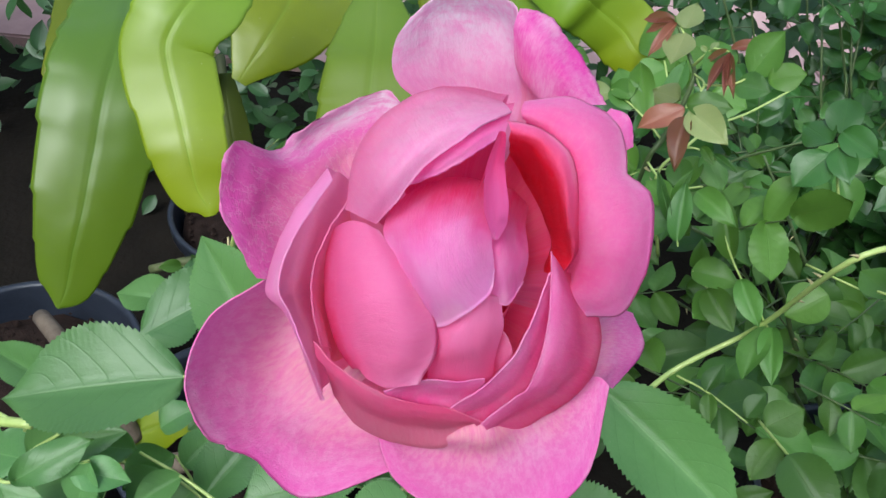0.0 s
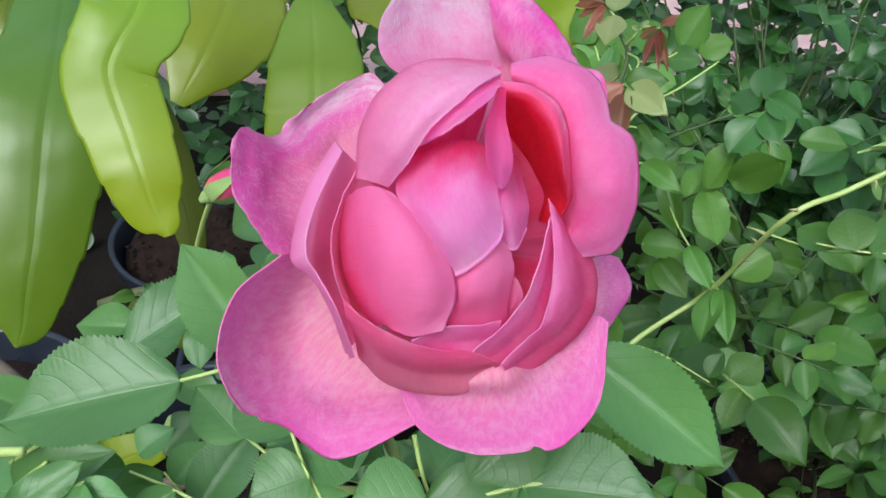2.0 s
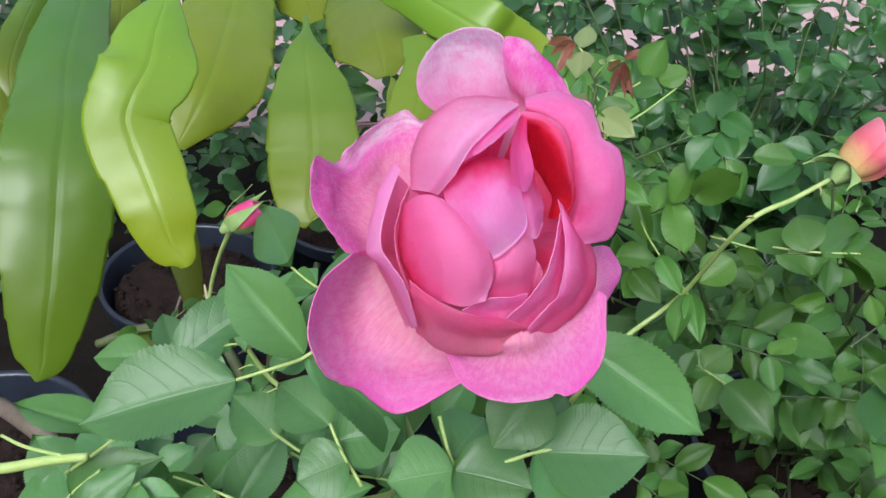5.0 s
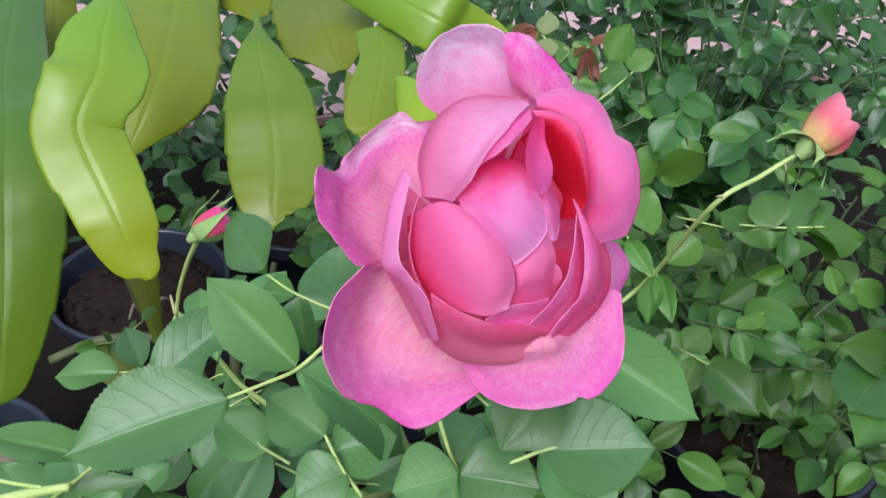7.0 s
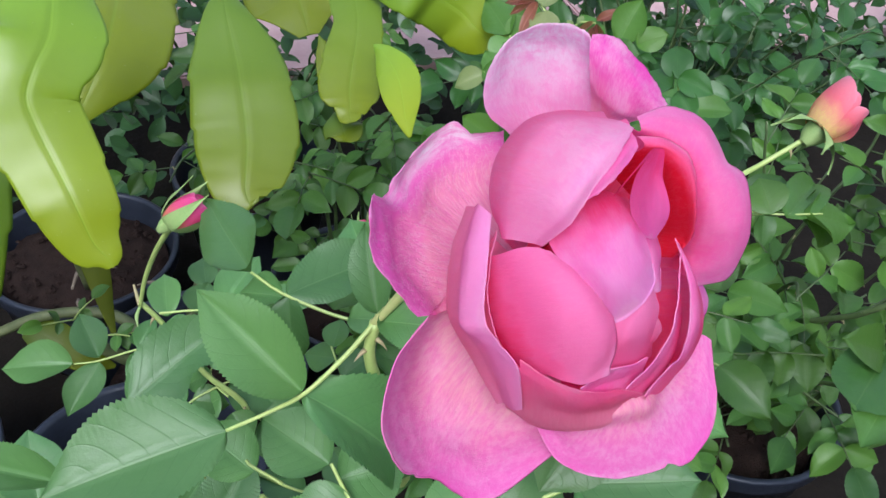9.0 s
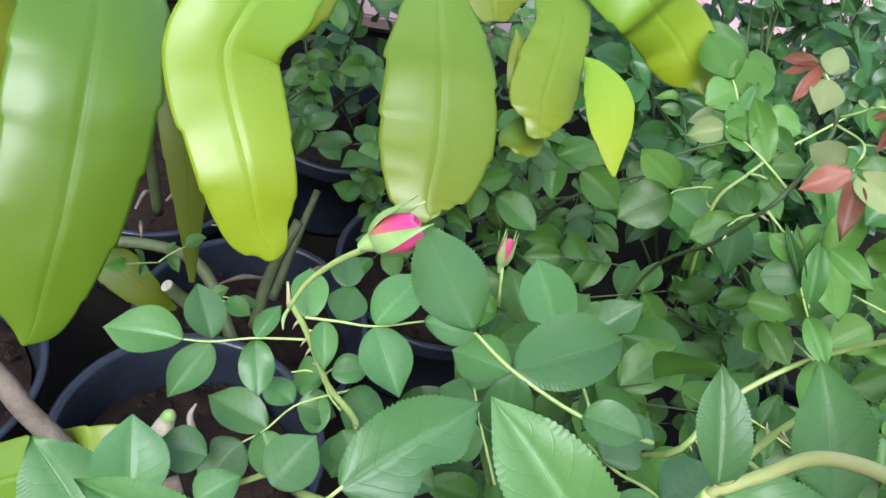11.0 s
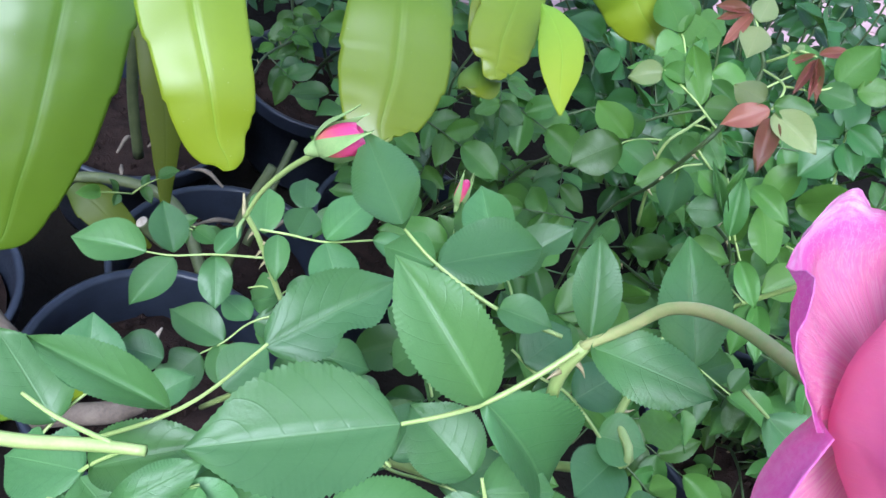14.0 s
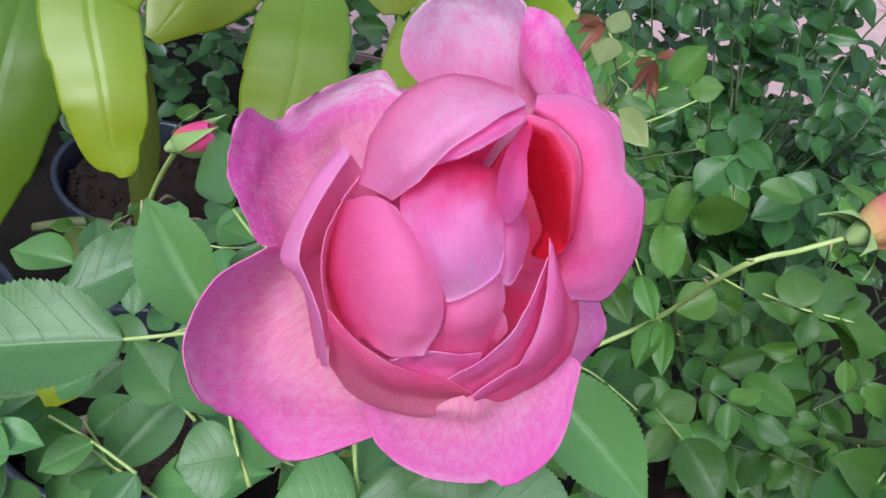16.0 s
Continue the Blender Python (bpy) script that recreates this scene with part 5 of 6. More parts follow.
strap([(0.0488, 0.7102, 0.8227), (0.0502, 0.6976, 0.8159), (0.0469, 0.6828, 0.8064), (0.0422, 0.6683, 0.795)],
      (0.0012, 0.0123, 0.0126, 0.0031), (-0.15, -0.88, 0.45), STRAP, 0.0020)
strap([(0.0836, 0.6512, 0.8419), (0.0873, 0.6346, 0.8425), (0.0905, 0.6147, 0.8397), (0.0914, 0.5984, 0.835), (0.0902, 0.5834, 0.829), (0.0886, 0.5694, 0.8225), (0.088, 0.5583, 0.8176), (0.0877, 0.5505, 0.8145)],
      (0.0026, 0.0186, 0.0322, 0.0346, 0.0293, 0.0183, 0.0093, 0.0024), (-0.25, -0.83, 0.5), STRAP, 0.0020)
strap([(0.0551, 0.8008, 0.8908), (0.1261, 0.7004, 0.8774), (0.1552, 0.6996, 0.859), (0.1773, 0.6978, 0.8444), (0.1902, 0.689, 0.8321), (0.204, 0.6805, 0.8217), (0.2087, 0.6706, 0.8129)],
      (0.05, 0.0607, 0.0592, 0.0597, 0.0543, 0.0327, 0.0046), (-0.27, -0.88, 0.38), STRAP, 0.0040)
strap([(0.0563, 0.6569, 0.7763), (0.0551, 0.6436, 0.7706), (0.0554, 0.6327, 0.7677), (0.0536, 0.6259, 0.7649)],
      (0.0100, 0.0340, 0.0314, 0.0109), (-0.19, -0.83, 0.53), STRAP, 0.0020)
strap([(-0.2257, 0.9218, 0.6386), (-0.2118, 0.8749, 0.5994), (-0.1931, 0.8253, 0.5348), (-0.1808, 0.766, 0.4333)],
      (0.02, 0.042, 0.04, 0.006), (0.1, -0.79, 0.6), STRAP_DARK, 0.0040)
strap([(-0.0936, 1.0791, 0.8264), (-0.1121, 0.9444, 0.8009), (-0.1335, 0.8074, 0.7793), (-0.1688, 0.7449, 0.7338)],
      (0.06, 0.11, 0.11, 0.015), (0.05, -0.9, 0.44), STRAP, 0.0040)
strap([(0.0366, 1.0069, 0.8458), (0.0458, 0.9313, 0.8244), (0.047, 0.813, 0.8192), (0.0498, 0.7631, 0.797)],
      (0.07, 0.11, 0.1, 0.02), (-0.15, -0.91, 0.4), STRAP, 0.0040)
strap([(-0.3229, 0.9981, 0.825), (-0.3464, 0.9494, 0.788), (-0.3516, 0.8827, 0.7686), (-0.3486, 0.8507, 0.7455)],
      (0.02, 0.035, 0.042, 0.01), (0.25, -0.88, 0.4), STRAP, 0.0040)
strap([(-0.3696, 1.063, 0.8162), (-0.2985, 0.9798, 0.8038), (-0.3153, 0.9395, 0.7777), (-0.3204, 0.888, 0.7655)],
      (0.03, 0.05, 0.04, 0.01), (0.2, -0.9, 0.38), STRAP, 0.0040)
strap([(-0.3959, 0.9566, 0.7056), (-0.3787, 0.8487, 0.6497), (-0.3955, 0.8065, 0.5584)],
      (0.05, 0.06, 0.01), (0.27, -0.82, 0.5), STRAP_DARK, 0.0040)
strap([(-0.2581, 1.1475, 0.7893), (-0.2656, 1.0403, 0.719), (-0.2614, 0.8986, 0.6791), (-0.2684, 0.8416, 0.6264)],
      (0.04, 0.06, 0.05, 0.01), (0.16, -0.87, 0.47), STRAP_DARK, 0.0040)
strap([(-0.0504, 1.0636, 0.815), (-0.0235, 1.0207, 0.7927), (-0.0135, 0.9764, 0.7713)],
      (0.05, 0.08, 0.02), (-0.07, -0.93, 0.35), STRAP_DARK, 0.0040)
strap([(-0.3435, 0.5743, 0.3561), (-0.3039, 0.5747, 0.3738), (-0.2688, 0.5756, 0.3901), (-0.2385, 0.5786, 0.4062), (-0.2171, 0.577, 0.4142), (-0.2046, 0.5765, 0.4192)],
      (0.0678, 0.0683, 0.0638, 0.0484, 0.0300, 0.0206), (0.19, -0.6, 0.77), STRAP, 0.0020)
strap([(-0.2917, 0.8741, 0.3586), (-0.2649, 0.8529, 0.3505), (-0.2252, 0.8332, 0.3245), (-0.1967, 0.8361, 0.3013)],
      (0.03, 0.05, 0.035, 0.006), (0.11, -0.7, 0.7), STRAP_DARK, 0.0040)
for pts, r in (([(-0.0751, 0.8903, 0.2651), (-0.0518, 0.9423, 0.3189), (-0.0244, 1.0026, 0.3678)], 0.0065),
               ([(-0.1256, 0.7707, 0.3117), (-0.1627, 0.84, 0.3594), (-0.2033, 0.8705, 0.369), (-0.2724, 0.8776, 0.3708), (-0.3397, 0.8816, 0.3442)], 0.008),
               ([(-0.2323, 1.0351, 0.2699), (-0.2428, 1.0211, 0.3863), (-0.247, 1.0109, 0.5071), (-0.2616, 1.058, 0.5877)], 0.008),
               ([(-0.1038, 0.8038, 0.3144), (-0.0911, 0.832, 0.3845), (-0.0655, 0.8582, 0.4466)], 0.008)):
    tube("woody_stem", pts, (r, r * 0.8), WOOD, cactus, 10)

# ---- cut canes and roots in the pots ----
def stump(points, r, label):
    ob = thing("cane_stump", points[0], label, "cut cane", "cut canes")
    tube("stem", points, (r, r * 0.9), WOOD, ob, 12)
    a, b = Vector(points[-2]), Vector(points[-1])
    m = (b - a).to_track_quat("Z", "Y").to_matrix().to_4x4()
    m.translation = b
    v, f = lathe([(0.0001, 0.0012), (r * 0.5, 0.0011), (r * 0.82, 0.0008), (r * 0.88, -0.001)], 14)
    part("cut_face", mesh_of("cut_face", v, f, PITH), ob, m, "pale cut face")
    return ob


old = thing("old_cane", (-0.279, 0.614, 0.339), "thick grey woody old cane lying across the pot", "cane")
tube("bark", [(-0.4181, 0.7222, 0.4048), (-0.3444, 0.631, 0.4473), (-0.3154, 0.5992, 0.4397), (-0.2869, 0.5798, 0.419), (-0.2704, 0.5742, 0.3841)], (0.010, 0.0105, 0.010, 0.010, 0.011), BARK, old, 14)
old = thing("old_cane", (-0.279, 0.575, 0.319), "brown woody cane lying on the soil", "cane")
tube("bark", [(-0.2843, 0.5548, 0.3452), (-0.2489, 0.5378, 0.3865), (-0.2057, 0.5299, 0.4097), (-0.1775, 0.5377, 0.4174)], (0.010, 0.011, 0.011, 0.009), BARK, old, 14)
stump([(-0.1792, 0.8243, 0.3245), (-0.1957, 0.8239, 0.3423), (-0.2086, 0.8226, 0.3602)], 0.009, "cut green cane stump with a pale end")
ob = thing("cane_stump", (-0.207, 0.625, 0.353), "whitish tapered stump with a green top in soil", "cut cane", "cut canes")
tube("stem", [(-0.2047, 0.5837, 0.4044), (-0.2011, 0.5862, 0.4205), (-0.1956, 0.5878, 0.4365), (-0.1928, 0.59, 0.4455)], (0.0075, 0.0095, 0.0088, 0.0062), PITH, ob, 14)
tube("cap", [(-0.1947, 0.589, 0.4428), (-0.1919, 0.5902, 0.4482), (-0.19, 0.5903, 0.4527)], (0.0068, 0.0066, 0.003), SEPAL, ob, 12, "green top")
for p in ([(-0.1701, 0.5899, 0.4201), (-0.174, 0.5947, 0.4403), (-0.1694, 0.5997, 0.453)],):
    ob = thing("dry_root", p[0], "small pale dry root standing in soil", "root")
    tube("root", p, (0.0042, 0.003, 0.001), PITH, ob, 6)


# ---- rose shrub behind ----
def compound(parent, base, way, length, rng, meshes, pairs=2, mat=None, slim=1.0):
    """A leaf of paired leaflets on a stalk."""
    b, w = Vector(base), Vector(way).normalized()
    side = w.cross(Vector((0, 0, 1)))
    side = side.normalized() if side.length > 0.1 else Vector((1, 0, 0))
    up = side.cross(w)
    face = (up * 0.8 + Vector((-0.25, -0.75, 0.55)) + Vector((rng.uniform(-0.5, 0.5), rng.uniform(-0.5, 0.5), rng.uniform(-0.3, 0.3)))).normalized()
    side = w.cross(face).normalized()
    pts = [b, b + w * length * 0.5 + face * length * 0.03, b + w * length - face * length * 0.05]
    stalk = rachis([tuple(p) for p in pts], 0.0010, 0.0006, parent, mat)
    size = length * 0.52
    spots = [(1.0, 0, 1.1)] + [(0.42 + 0.5 * k / pairs, s, 0.78 + 0.2 * k / pairs) for k in range(pairs) for s in (-1, 1)]
    for at_, s, sc in spots:
        p = b + w * length * at_
        d = (w * (1.0 if s == 0 else 0.55) + side * s * 0.9 + face * rng.uniform(-0.25, 0.15) + Vector((0, 0, -0.15))).normalized()
        n = (face + Vector((rng.uniform(-0.6, 0.6), rng.uniform(-0.6, 0.6), rng.uniform(-0.3, 0.4)))).normalized()
        q = size * sc * rng.uniform(0.85, 1.15)
        leaflet(stalk, p, p + d * q, q * slim * rng.uniform(0.62, 0.78), n, rng.randrange(6), meshes)


def in_sight_gap(p):
    """True inside a lane kept clear on the camera's sight line to the paving."""
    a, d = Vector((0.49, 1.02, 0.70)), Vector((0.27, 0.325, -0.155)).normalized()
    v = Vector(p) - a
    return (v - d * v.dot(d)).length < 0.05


def shrub(name, label, root, tips, seed, meshes, length, count, thorns=5):
    ob = thing(name, root, label, "rose bush")
    rng = random.Random(seed)
    for tip in tips:
        a, t = Vector(root) + Vector((rng.uniform(-0.04, 0.04), rng.uniform(-0.04, 0.04), 0)), Vector(tip)
        mid = a.lerp(t, 0.5) + Vector((rng.uniform(-0.04, 0.04), rng.uniform(-0.04, 0.04), 0.06))
        pts = [tuple(a), tuple(a.lerp(mid, 0.5) + Vector((rng.uniform(-0.03, 0.03), rng.uniform(-0.03, 0.03), 0))), tuple(mid),
               tuple(mid.lerp(t, 0.5) + Vector((rng.uniform(-0.025, 0.025), rng.uniform(-0.025, 0.025), 0.01))), tuple(t)]
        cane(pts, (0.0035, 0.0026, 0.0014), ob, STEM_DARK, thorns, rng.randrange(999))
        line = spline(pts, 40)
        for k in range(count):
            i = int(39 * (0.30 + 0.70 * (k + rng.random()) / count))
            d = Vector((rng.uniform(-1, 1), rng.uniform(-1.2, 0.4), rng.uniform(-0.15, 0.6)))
            if in_sight_gap(line[min(i, 39)]):
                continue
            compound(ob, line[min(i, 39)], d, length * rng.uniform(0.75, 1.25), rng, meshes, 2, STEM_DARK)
    return ob


rng = random.Random(5)
tips_a = [(rng.uniform(0.22, 0.75), rng.uniform(0.36, 0.78), rng.uniform(0.50, 0.76)) for _ in range(11)]
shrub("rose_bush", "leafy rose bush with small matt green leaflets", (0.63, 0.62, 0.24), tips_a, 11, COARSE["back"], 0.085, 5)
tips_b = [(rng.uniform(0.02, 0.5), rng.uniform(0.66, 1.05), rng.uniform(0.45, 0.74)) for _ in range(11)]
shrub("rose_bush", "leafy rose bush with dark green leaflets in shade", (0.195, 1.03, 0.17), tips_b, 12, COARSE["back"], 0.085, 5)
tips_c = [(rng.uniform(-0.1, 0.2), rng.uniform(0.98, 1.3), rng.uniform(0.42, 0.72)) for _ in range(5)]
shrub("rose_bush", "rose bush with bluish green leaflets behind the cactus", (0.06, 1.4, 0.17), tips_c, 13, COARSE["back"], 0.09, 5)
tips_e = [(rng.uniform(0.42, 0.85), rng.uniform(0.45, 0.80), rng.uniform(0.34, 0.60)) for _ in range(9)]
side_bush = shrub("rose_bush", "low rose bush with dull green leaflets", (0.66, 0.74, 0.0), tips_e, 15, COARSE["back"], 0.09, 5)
side_rng = random.Random(71)
low, high = Vector((0.526, 0.419, 0.665)), Vector((0.701, 0.611, 0.715))
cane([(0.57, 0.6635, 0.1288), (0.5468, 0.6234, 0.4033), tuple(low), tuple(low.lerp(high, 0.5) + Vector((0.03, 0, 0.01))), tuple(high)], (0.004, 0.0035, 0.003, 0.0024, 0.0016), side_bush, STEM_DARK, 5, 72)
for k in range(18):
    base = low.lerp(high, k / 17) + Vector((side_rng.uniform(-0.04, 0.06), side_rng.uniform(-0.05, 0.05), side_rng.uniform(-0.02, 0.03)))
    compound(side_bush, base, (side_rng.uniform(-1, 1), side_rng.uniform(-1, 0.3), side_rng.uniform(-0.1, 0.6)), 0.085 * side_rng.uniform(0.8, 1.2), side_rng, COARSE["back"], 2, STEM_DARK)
tips_d = [(rng.uniform(0.45, 1.15), rng.uniform(0.85, 1.5), rng.uniform(0.55, 0.85)) for _ in range(19)]
dense = random.Random(77)
tips_d += [(dense.uniform(0.35, 1.0), dense.uniform(0.95, 1.45), dense.uniform(0.5, 0.8)) for _ in range(14)]
shrub("shrub", "dense shrub with glossy pointed dark leaves", (0.8, 1.2, 0.0), tips_d, 14, COARSE["gloss"], 0.10, 6, 0)

# second bud on its long cane
bush_r = thing("rose_bush", (0.30, 0.66, 0.24), "rose bush with a long thorny cane and coral bud", "rose bush")
cane([(0.2368, 0.6332, 0.3425), (0.1851, 0.4522, 0.6162), (0.223, 0.4693, 0.6641), (0.283, 0.4819, 0.7091), (0.2767, 0.4167, 0.8339), (0.3165, 0.4241, 0.85), (0.348, 0.4203, 0.8751)], (0.0030, 0.0026, 0.0023, 0.0021, 0.0020, 0.0019, 0.0018), bush_r, STEM, 9, 21)
bud(bush_r, (0.3503, 0.421, 0.8768), (0.3781, 0.4256, 0.8996), 0.0194, BUD_CORAL, "opening coral pink bud with yellow petal bases", 0.9, 5, 0.55)
bud(bush_r, (0.0675, 0.6082, 0.6618), (0.0704, 0.6191, 0.681), 0.0068, BUD_RED, "small tight pink bud", 0.3, 8)
cane([(0.0684, 0.6072, 0.6609), (0.0701, 0.5864, 0.6302), (0.1146, 0.6615, 0.5119), (0.2191, 0.6701, 0.341)], (0.0014, 0.0016, 0.002, 0.0025), bush_r, STEM)

spray = rachis([(0.2605, 0.6098, 0.7581), (0.2276, 0.6246, 0.7538), (0.2018, 0.6251, 0.7471), (0.192, 0.6212, 0.7438)], 0.0010, 0.0007, bush_r)
leaflet(spray, (0.192, 0.6221, 0.7447), (0.1497, 0.6103, 0.7244), 0.045, (-0.23, -0.45, 0.87), 4, MID)
leaflet(spray, (0.1938, 0.6201, 0.7439), (0.2183, 0.5903, 0.7432), 0.037, (-0.47, -0.48, 0.75), 0, MID)
leaflet(spray, (0.2009, 0.6262, 0.7479), (0.1778, 0.6677, 0.7545), 0.033, (-0.5, -0.43, 0.75), 3, MID)
leaflet(spray, (0.2088, 0.6292, 0.7475), (0.2049, 0.6571, 0.7583), 0.025, (-0.48, -0.38, 0.79), 1, MID)
leaflet(spray, (0.2276, 0.6236, 0.7529), (0.2501, 0.6004, 0.7557), 0.026, (-0.52, -0.45, 0.73), 2, MID)
spray = rachis([(0.2397, 0.5729, 0.7748), (0.2213, 0.5678, 0.7737), (0.2072, 0.5596, 0.7711)], 0.0010, 0.0007, bush_r)
leaflet(spray, (0.2204, 0.5669, 0.7719), (0.202, 0.5279, 0.7517), 0.033, (-0.41, -0.23, 0.88), 5, MID)
leaflet(spray, (0.2177, 0.567, 0.7708), (0.1853, 0.5647, 0.751), 0.030, (-0.38, -0.45, 0.81), 4, MID)
leaflet(spray, (0.2231, 0.5696, 0.7756), (0.2193, 0.5969, 0.7864), 0.024, (-0.52, -0.37, 0.77), 0, MID)
spray = rachis([(0.2018, 0.6118, 0.8391), (0.2007, 0.6296, 0.8483), (0.2005, 0.6388, 0.8502)], 0.0010, 0.0007, bush_r)
leaflet(spray, (0.2014, 0.6378, 0.8493), (0.1925, 0.6862, 0.864), 0.036, (-0.56, -0.33, 0.76), 4, MID)
leaflet(spray, (0.2007, 0.6296, 0.8483), (0.1782, 0.6225, 0.8363), 0.032, (-0.23, -0.48, 0.84), 0, MID)
leaflet(spray, (0.2025, 0.6266, 0.8465), (0.2273, 0.6491, 0.8614), 0.040, (-0.23, -0.3, 0.93), 5, MID)
leaflet(spray, (0.2036, 0.604, 0.8327), (0.2135, 0.6264, 0.8589), 0.019, (-0.51, -0.53, 0.68), 3, MID)
spray = rachis([(0.2857, 0.4763, 0.7112), (0.2661, 0.4917, 0.7194), (0.2461, 0.5078, 0.7215), (0.2339, 0.5218, 0.7278)], 0.0010, 0.0007, bush_r)
leaflet(spray, (0.233, 0.5228, 0.7278), (0.2622, 0.5028, 0.7387), 0.028, (-0.48, -0.4, 0.78), 2, MID)
leaflet(spray, (0.2443, 0.508, 0.7214), (0.2591, 0.4735, 0.712), 0.028, (-0.47, -0.47, 0.75), 1, MID)
leaflet(spray, (0.2504, 0.5039, 0.7209), (0.2368, 0.4992, 0.6969), 0.028, (-0.73, -0.45, 0.52), 4, MID)
spray = rachis([(0.2274, 0.4663, 0.6636), (0.2451, 0.447, 0.6695), (0.2701, 0.418, 0.6701)], 0.0010, 0.0007, bush_r)
leaflet(spray, (0.2451, 0.447, 0.6695), (0.2567, 0.4617, 0.6879), 0.017, (-0.6, -0.41, 0.69), 1, MID)
leaflet(spray, (0.2468, 0.4451, 0.6688), (0.2449, 0.4228, 0.6601), 0.015, (-0.5, -0.27, 0.82), 3, MID)
leaflet(spray, (0.2693, 0.4209, 0.6726), (0.2809, 0.4327, 0.6893), 0.018, (-0.61, -0.34, 0.71), 0, MID)
spray = rachis([(0.2891, 0.4752, 0.7123), (0.2483, 0.4975, 0.7637), (0.2314, 0.5288, 0.7995)], 0.0010, 0.0007, bush_r)
leaflet(spray, (0.2483, 0.4975, 0.7637), (0.2334, 0.5271, 0.805), 0.021, (-0.45, -0.83, 0.33), 1, MID)
leaflet(spray, (0.2575, 0.4898, 0.75), (0.2659, 0.4546, 0.7366), 0.021, (-0.53, -0.45, 0.72), 3, MID)
leaflet(spray, (0.2841, 0.4766, 0.7164), (0.2622, 0.4386, 0.6957), 0.025, (-0.47, -0.18, 0.87), 5, MID)
leaflet(spray, (0.2893, 0.4735, 0.7168), (0.2804, 0.4322, 0.7016), 0.021, (-0.53, -0.2, 0.83), 1, MID)
spray = rachis([(0.3325, 0.4486, 0.7852), (0.3545, 0.4274, 0.7941), (0.3876, 0.4162, 0.7983)], 0.0010, 0.0007, bush_r)
leaflet(spray, (0.3741, 0.4248, 0.792), (0.4724, 0.4432, 0.7575), 0.048, (-0.42, -0.5, 0.76), 4, MID)
leaflet(spray, (0.3506, 0.4286, 0.7937), (0.3513, 0.4567, 0.8102), 0.037, (-0.46, -0.5, 0.73), 0, MID)
leaflet(spray, (0.3598, 0.4214, 0.7974), (0.4257, 0.4676, 0.7887), 0.038, (-0.37, -0.44, 0.82), 5, MID)
spray = rachis([(0.2202, 0.3377, 0.7725), (0.215, 0.3013, 0.7951), (0.2134, 0.2913, 0.8017)], 0.0010, 0.0007, bush_r)
leaflet(spray, (0.2118, 0.2923, 0.8024), (0.2247, 0.2527, 0.8), 0.032, (-0.41, -0.37, 0.84), 2, MID)
leaflet(spray, (0.2158, 0.3095, 0.7895), (0.1991, 0.2912, 0.7787), 0.021, (-0.31, -0.35, 0.88), 3, MID)
leaflet(spray, (0.2185, 0.3282, 0.779), (0.2401, 0.3345, 0.7911), 0.026, (-0.15, -0.36, 0.92), 4, MID)
spray = rachis([(0.4209, 0.3378, 0.7273), (0.3813, 0.3072, 0.7418), (0.3691, 0.2949, 0.7387)], 0.0010, 0.0007, bush_r)
leaflet(spray, (0.3839, 0.3089, 0.7457), (0.3223, 0.2693, 0.7609), 0.057, (-0.19, -0.2, 0.96), 4, MID)
leaflet(spray, (0.3864, 0.3107, 0.7495), (0.3414, 0.3112, 0.7763), 0.039, (-0.4, -0.47, 0.79), 0, MID)
leaflet(spray, (0.3592, 0.2755, 0.7436), (0.3112, 0.2455, 0.751), 0.043, (-0.38, -0.27, 0.88), 5, MID)
spray = rachis([(0.3205, 0.5201, 0.745), (0.3541, 0.4676, 0.7625), (0.3841, 0.4411, 0.7827)], 0.0010, 0.0007, bush_r)
leaflet(spray, (0.3841, 0.4411, 0.7827), (0.4627, 0.444, 0.7501), 0.053, (-0.4, -0.53, 0.75), 4, MID)
leaflet(spray, (0.3611, 0.4637, 0.7656), (0.3454, 0.4944, 0.7673), 0.031, (-0.33, -0.6, 0.73), 1, MID)
leaflet(spray, (0.3699, 0.4612, 0.7672), (0.3978, 0.4788, 0.7894), 0.048, (-0.3, -0.42, 0.86), 5, MID)
leaflet(spray, (0.338, 0.502, 0.7313), (0.3078, 0.496, 0.7107), 0.038, (-0.34, -0.51, 0.79), 0, MID)
# young shoot with red and yellowish leaves
cane([(0.1644, 0.5259, 0.9333), (0.1717, 0.507, 0.9205), (0.1761, 0.5006, 0.9104), (0.1722, 0.4945, 0.8897), (0.1646, 0.4895, 0.868), (0.1588, 0.4892, 0.851), (0.1685, 0.52, 0.79), (0.205, 0.61, 0.64), (0.2368, 0.6332, 0.3425)], (0.0010, 0.0013, 0.0015, 0.0017, 0.0018, 0.0016, 0.0015, 0.0015, 0.0018), bush_r, STEM_DARK, 3, 30)
spray = rachis([(0.1717, 0.507, 0.9205), (0.1681, 0.5189, 0.9297), (0.1644, 0.5259, 0.9333)], 0.0008, 0.0006, bush_r)
leaflet(spray, (0.1626, 0.527, 0.9342), (0.146, 0.5316, 0.9232), 0.007, (-0.5, -0.61, 0.62), 1, COARSE["red"])
leaflet(spray, (0.1635, 0.525, 0.9333), (0.1463, 0.5107, 0.9166), 0.009, (-0.3, -0.48, 0.82), 3, COARSE["red"])
leaflet(spray, (0.1626, 0.528, 0.9351), (0.145, 0.5384, 0.9288), 0.009, (-0.49, -0.6, 0.63), 0, COARSE["red"])
leaflet(spray, (0.1681, 0.5208, 0.9316), (0.1755, 0.5336, 0.9457), 0.019, (-0.38, -0.44, 0.81), 4, COARSE["young"])
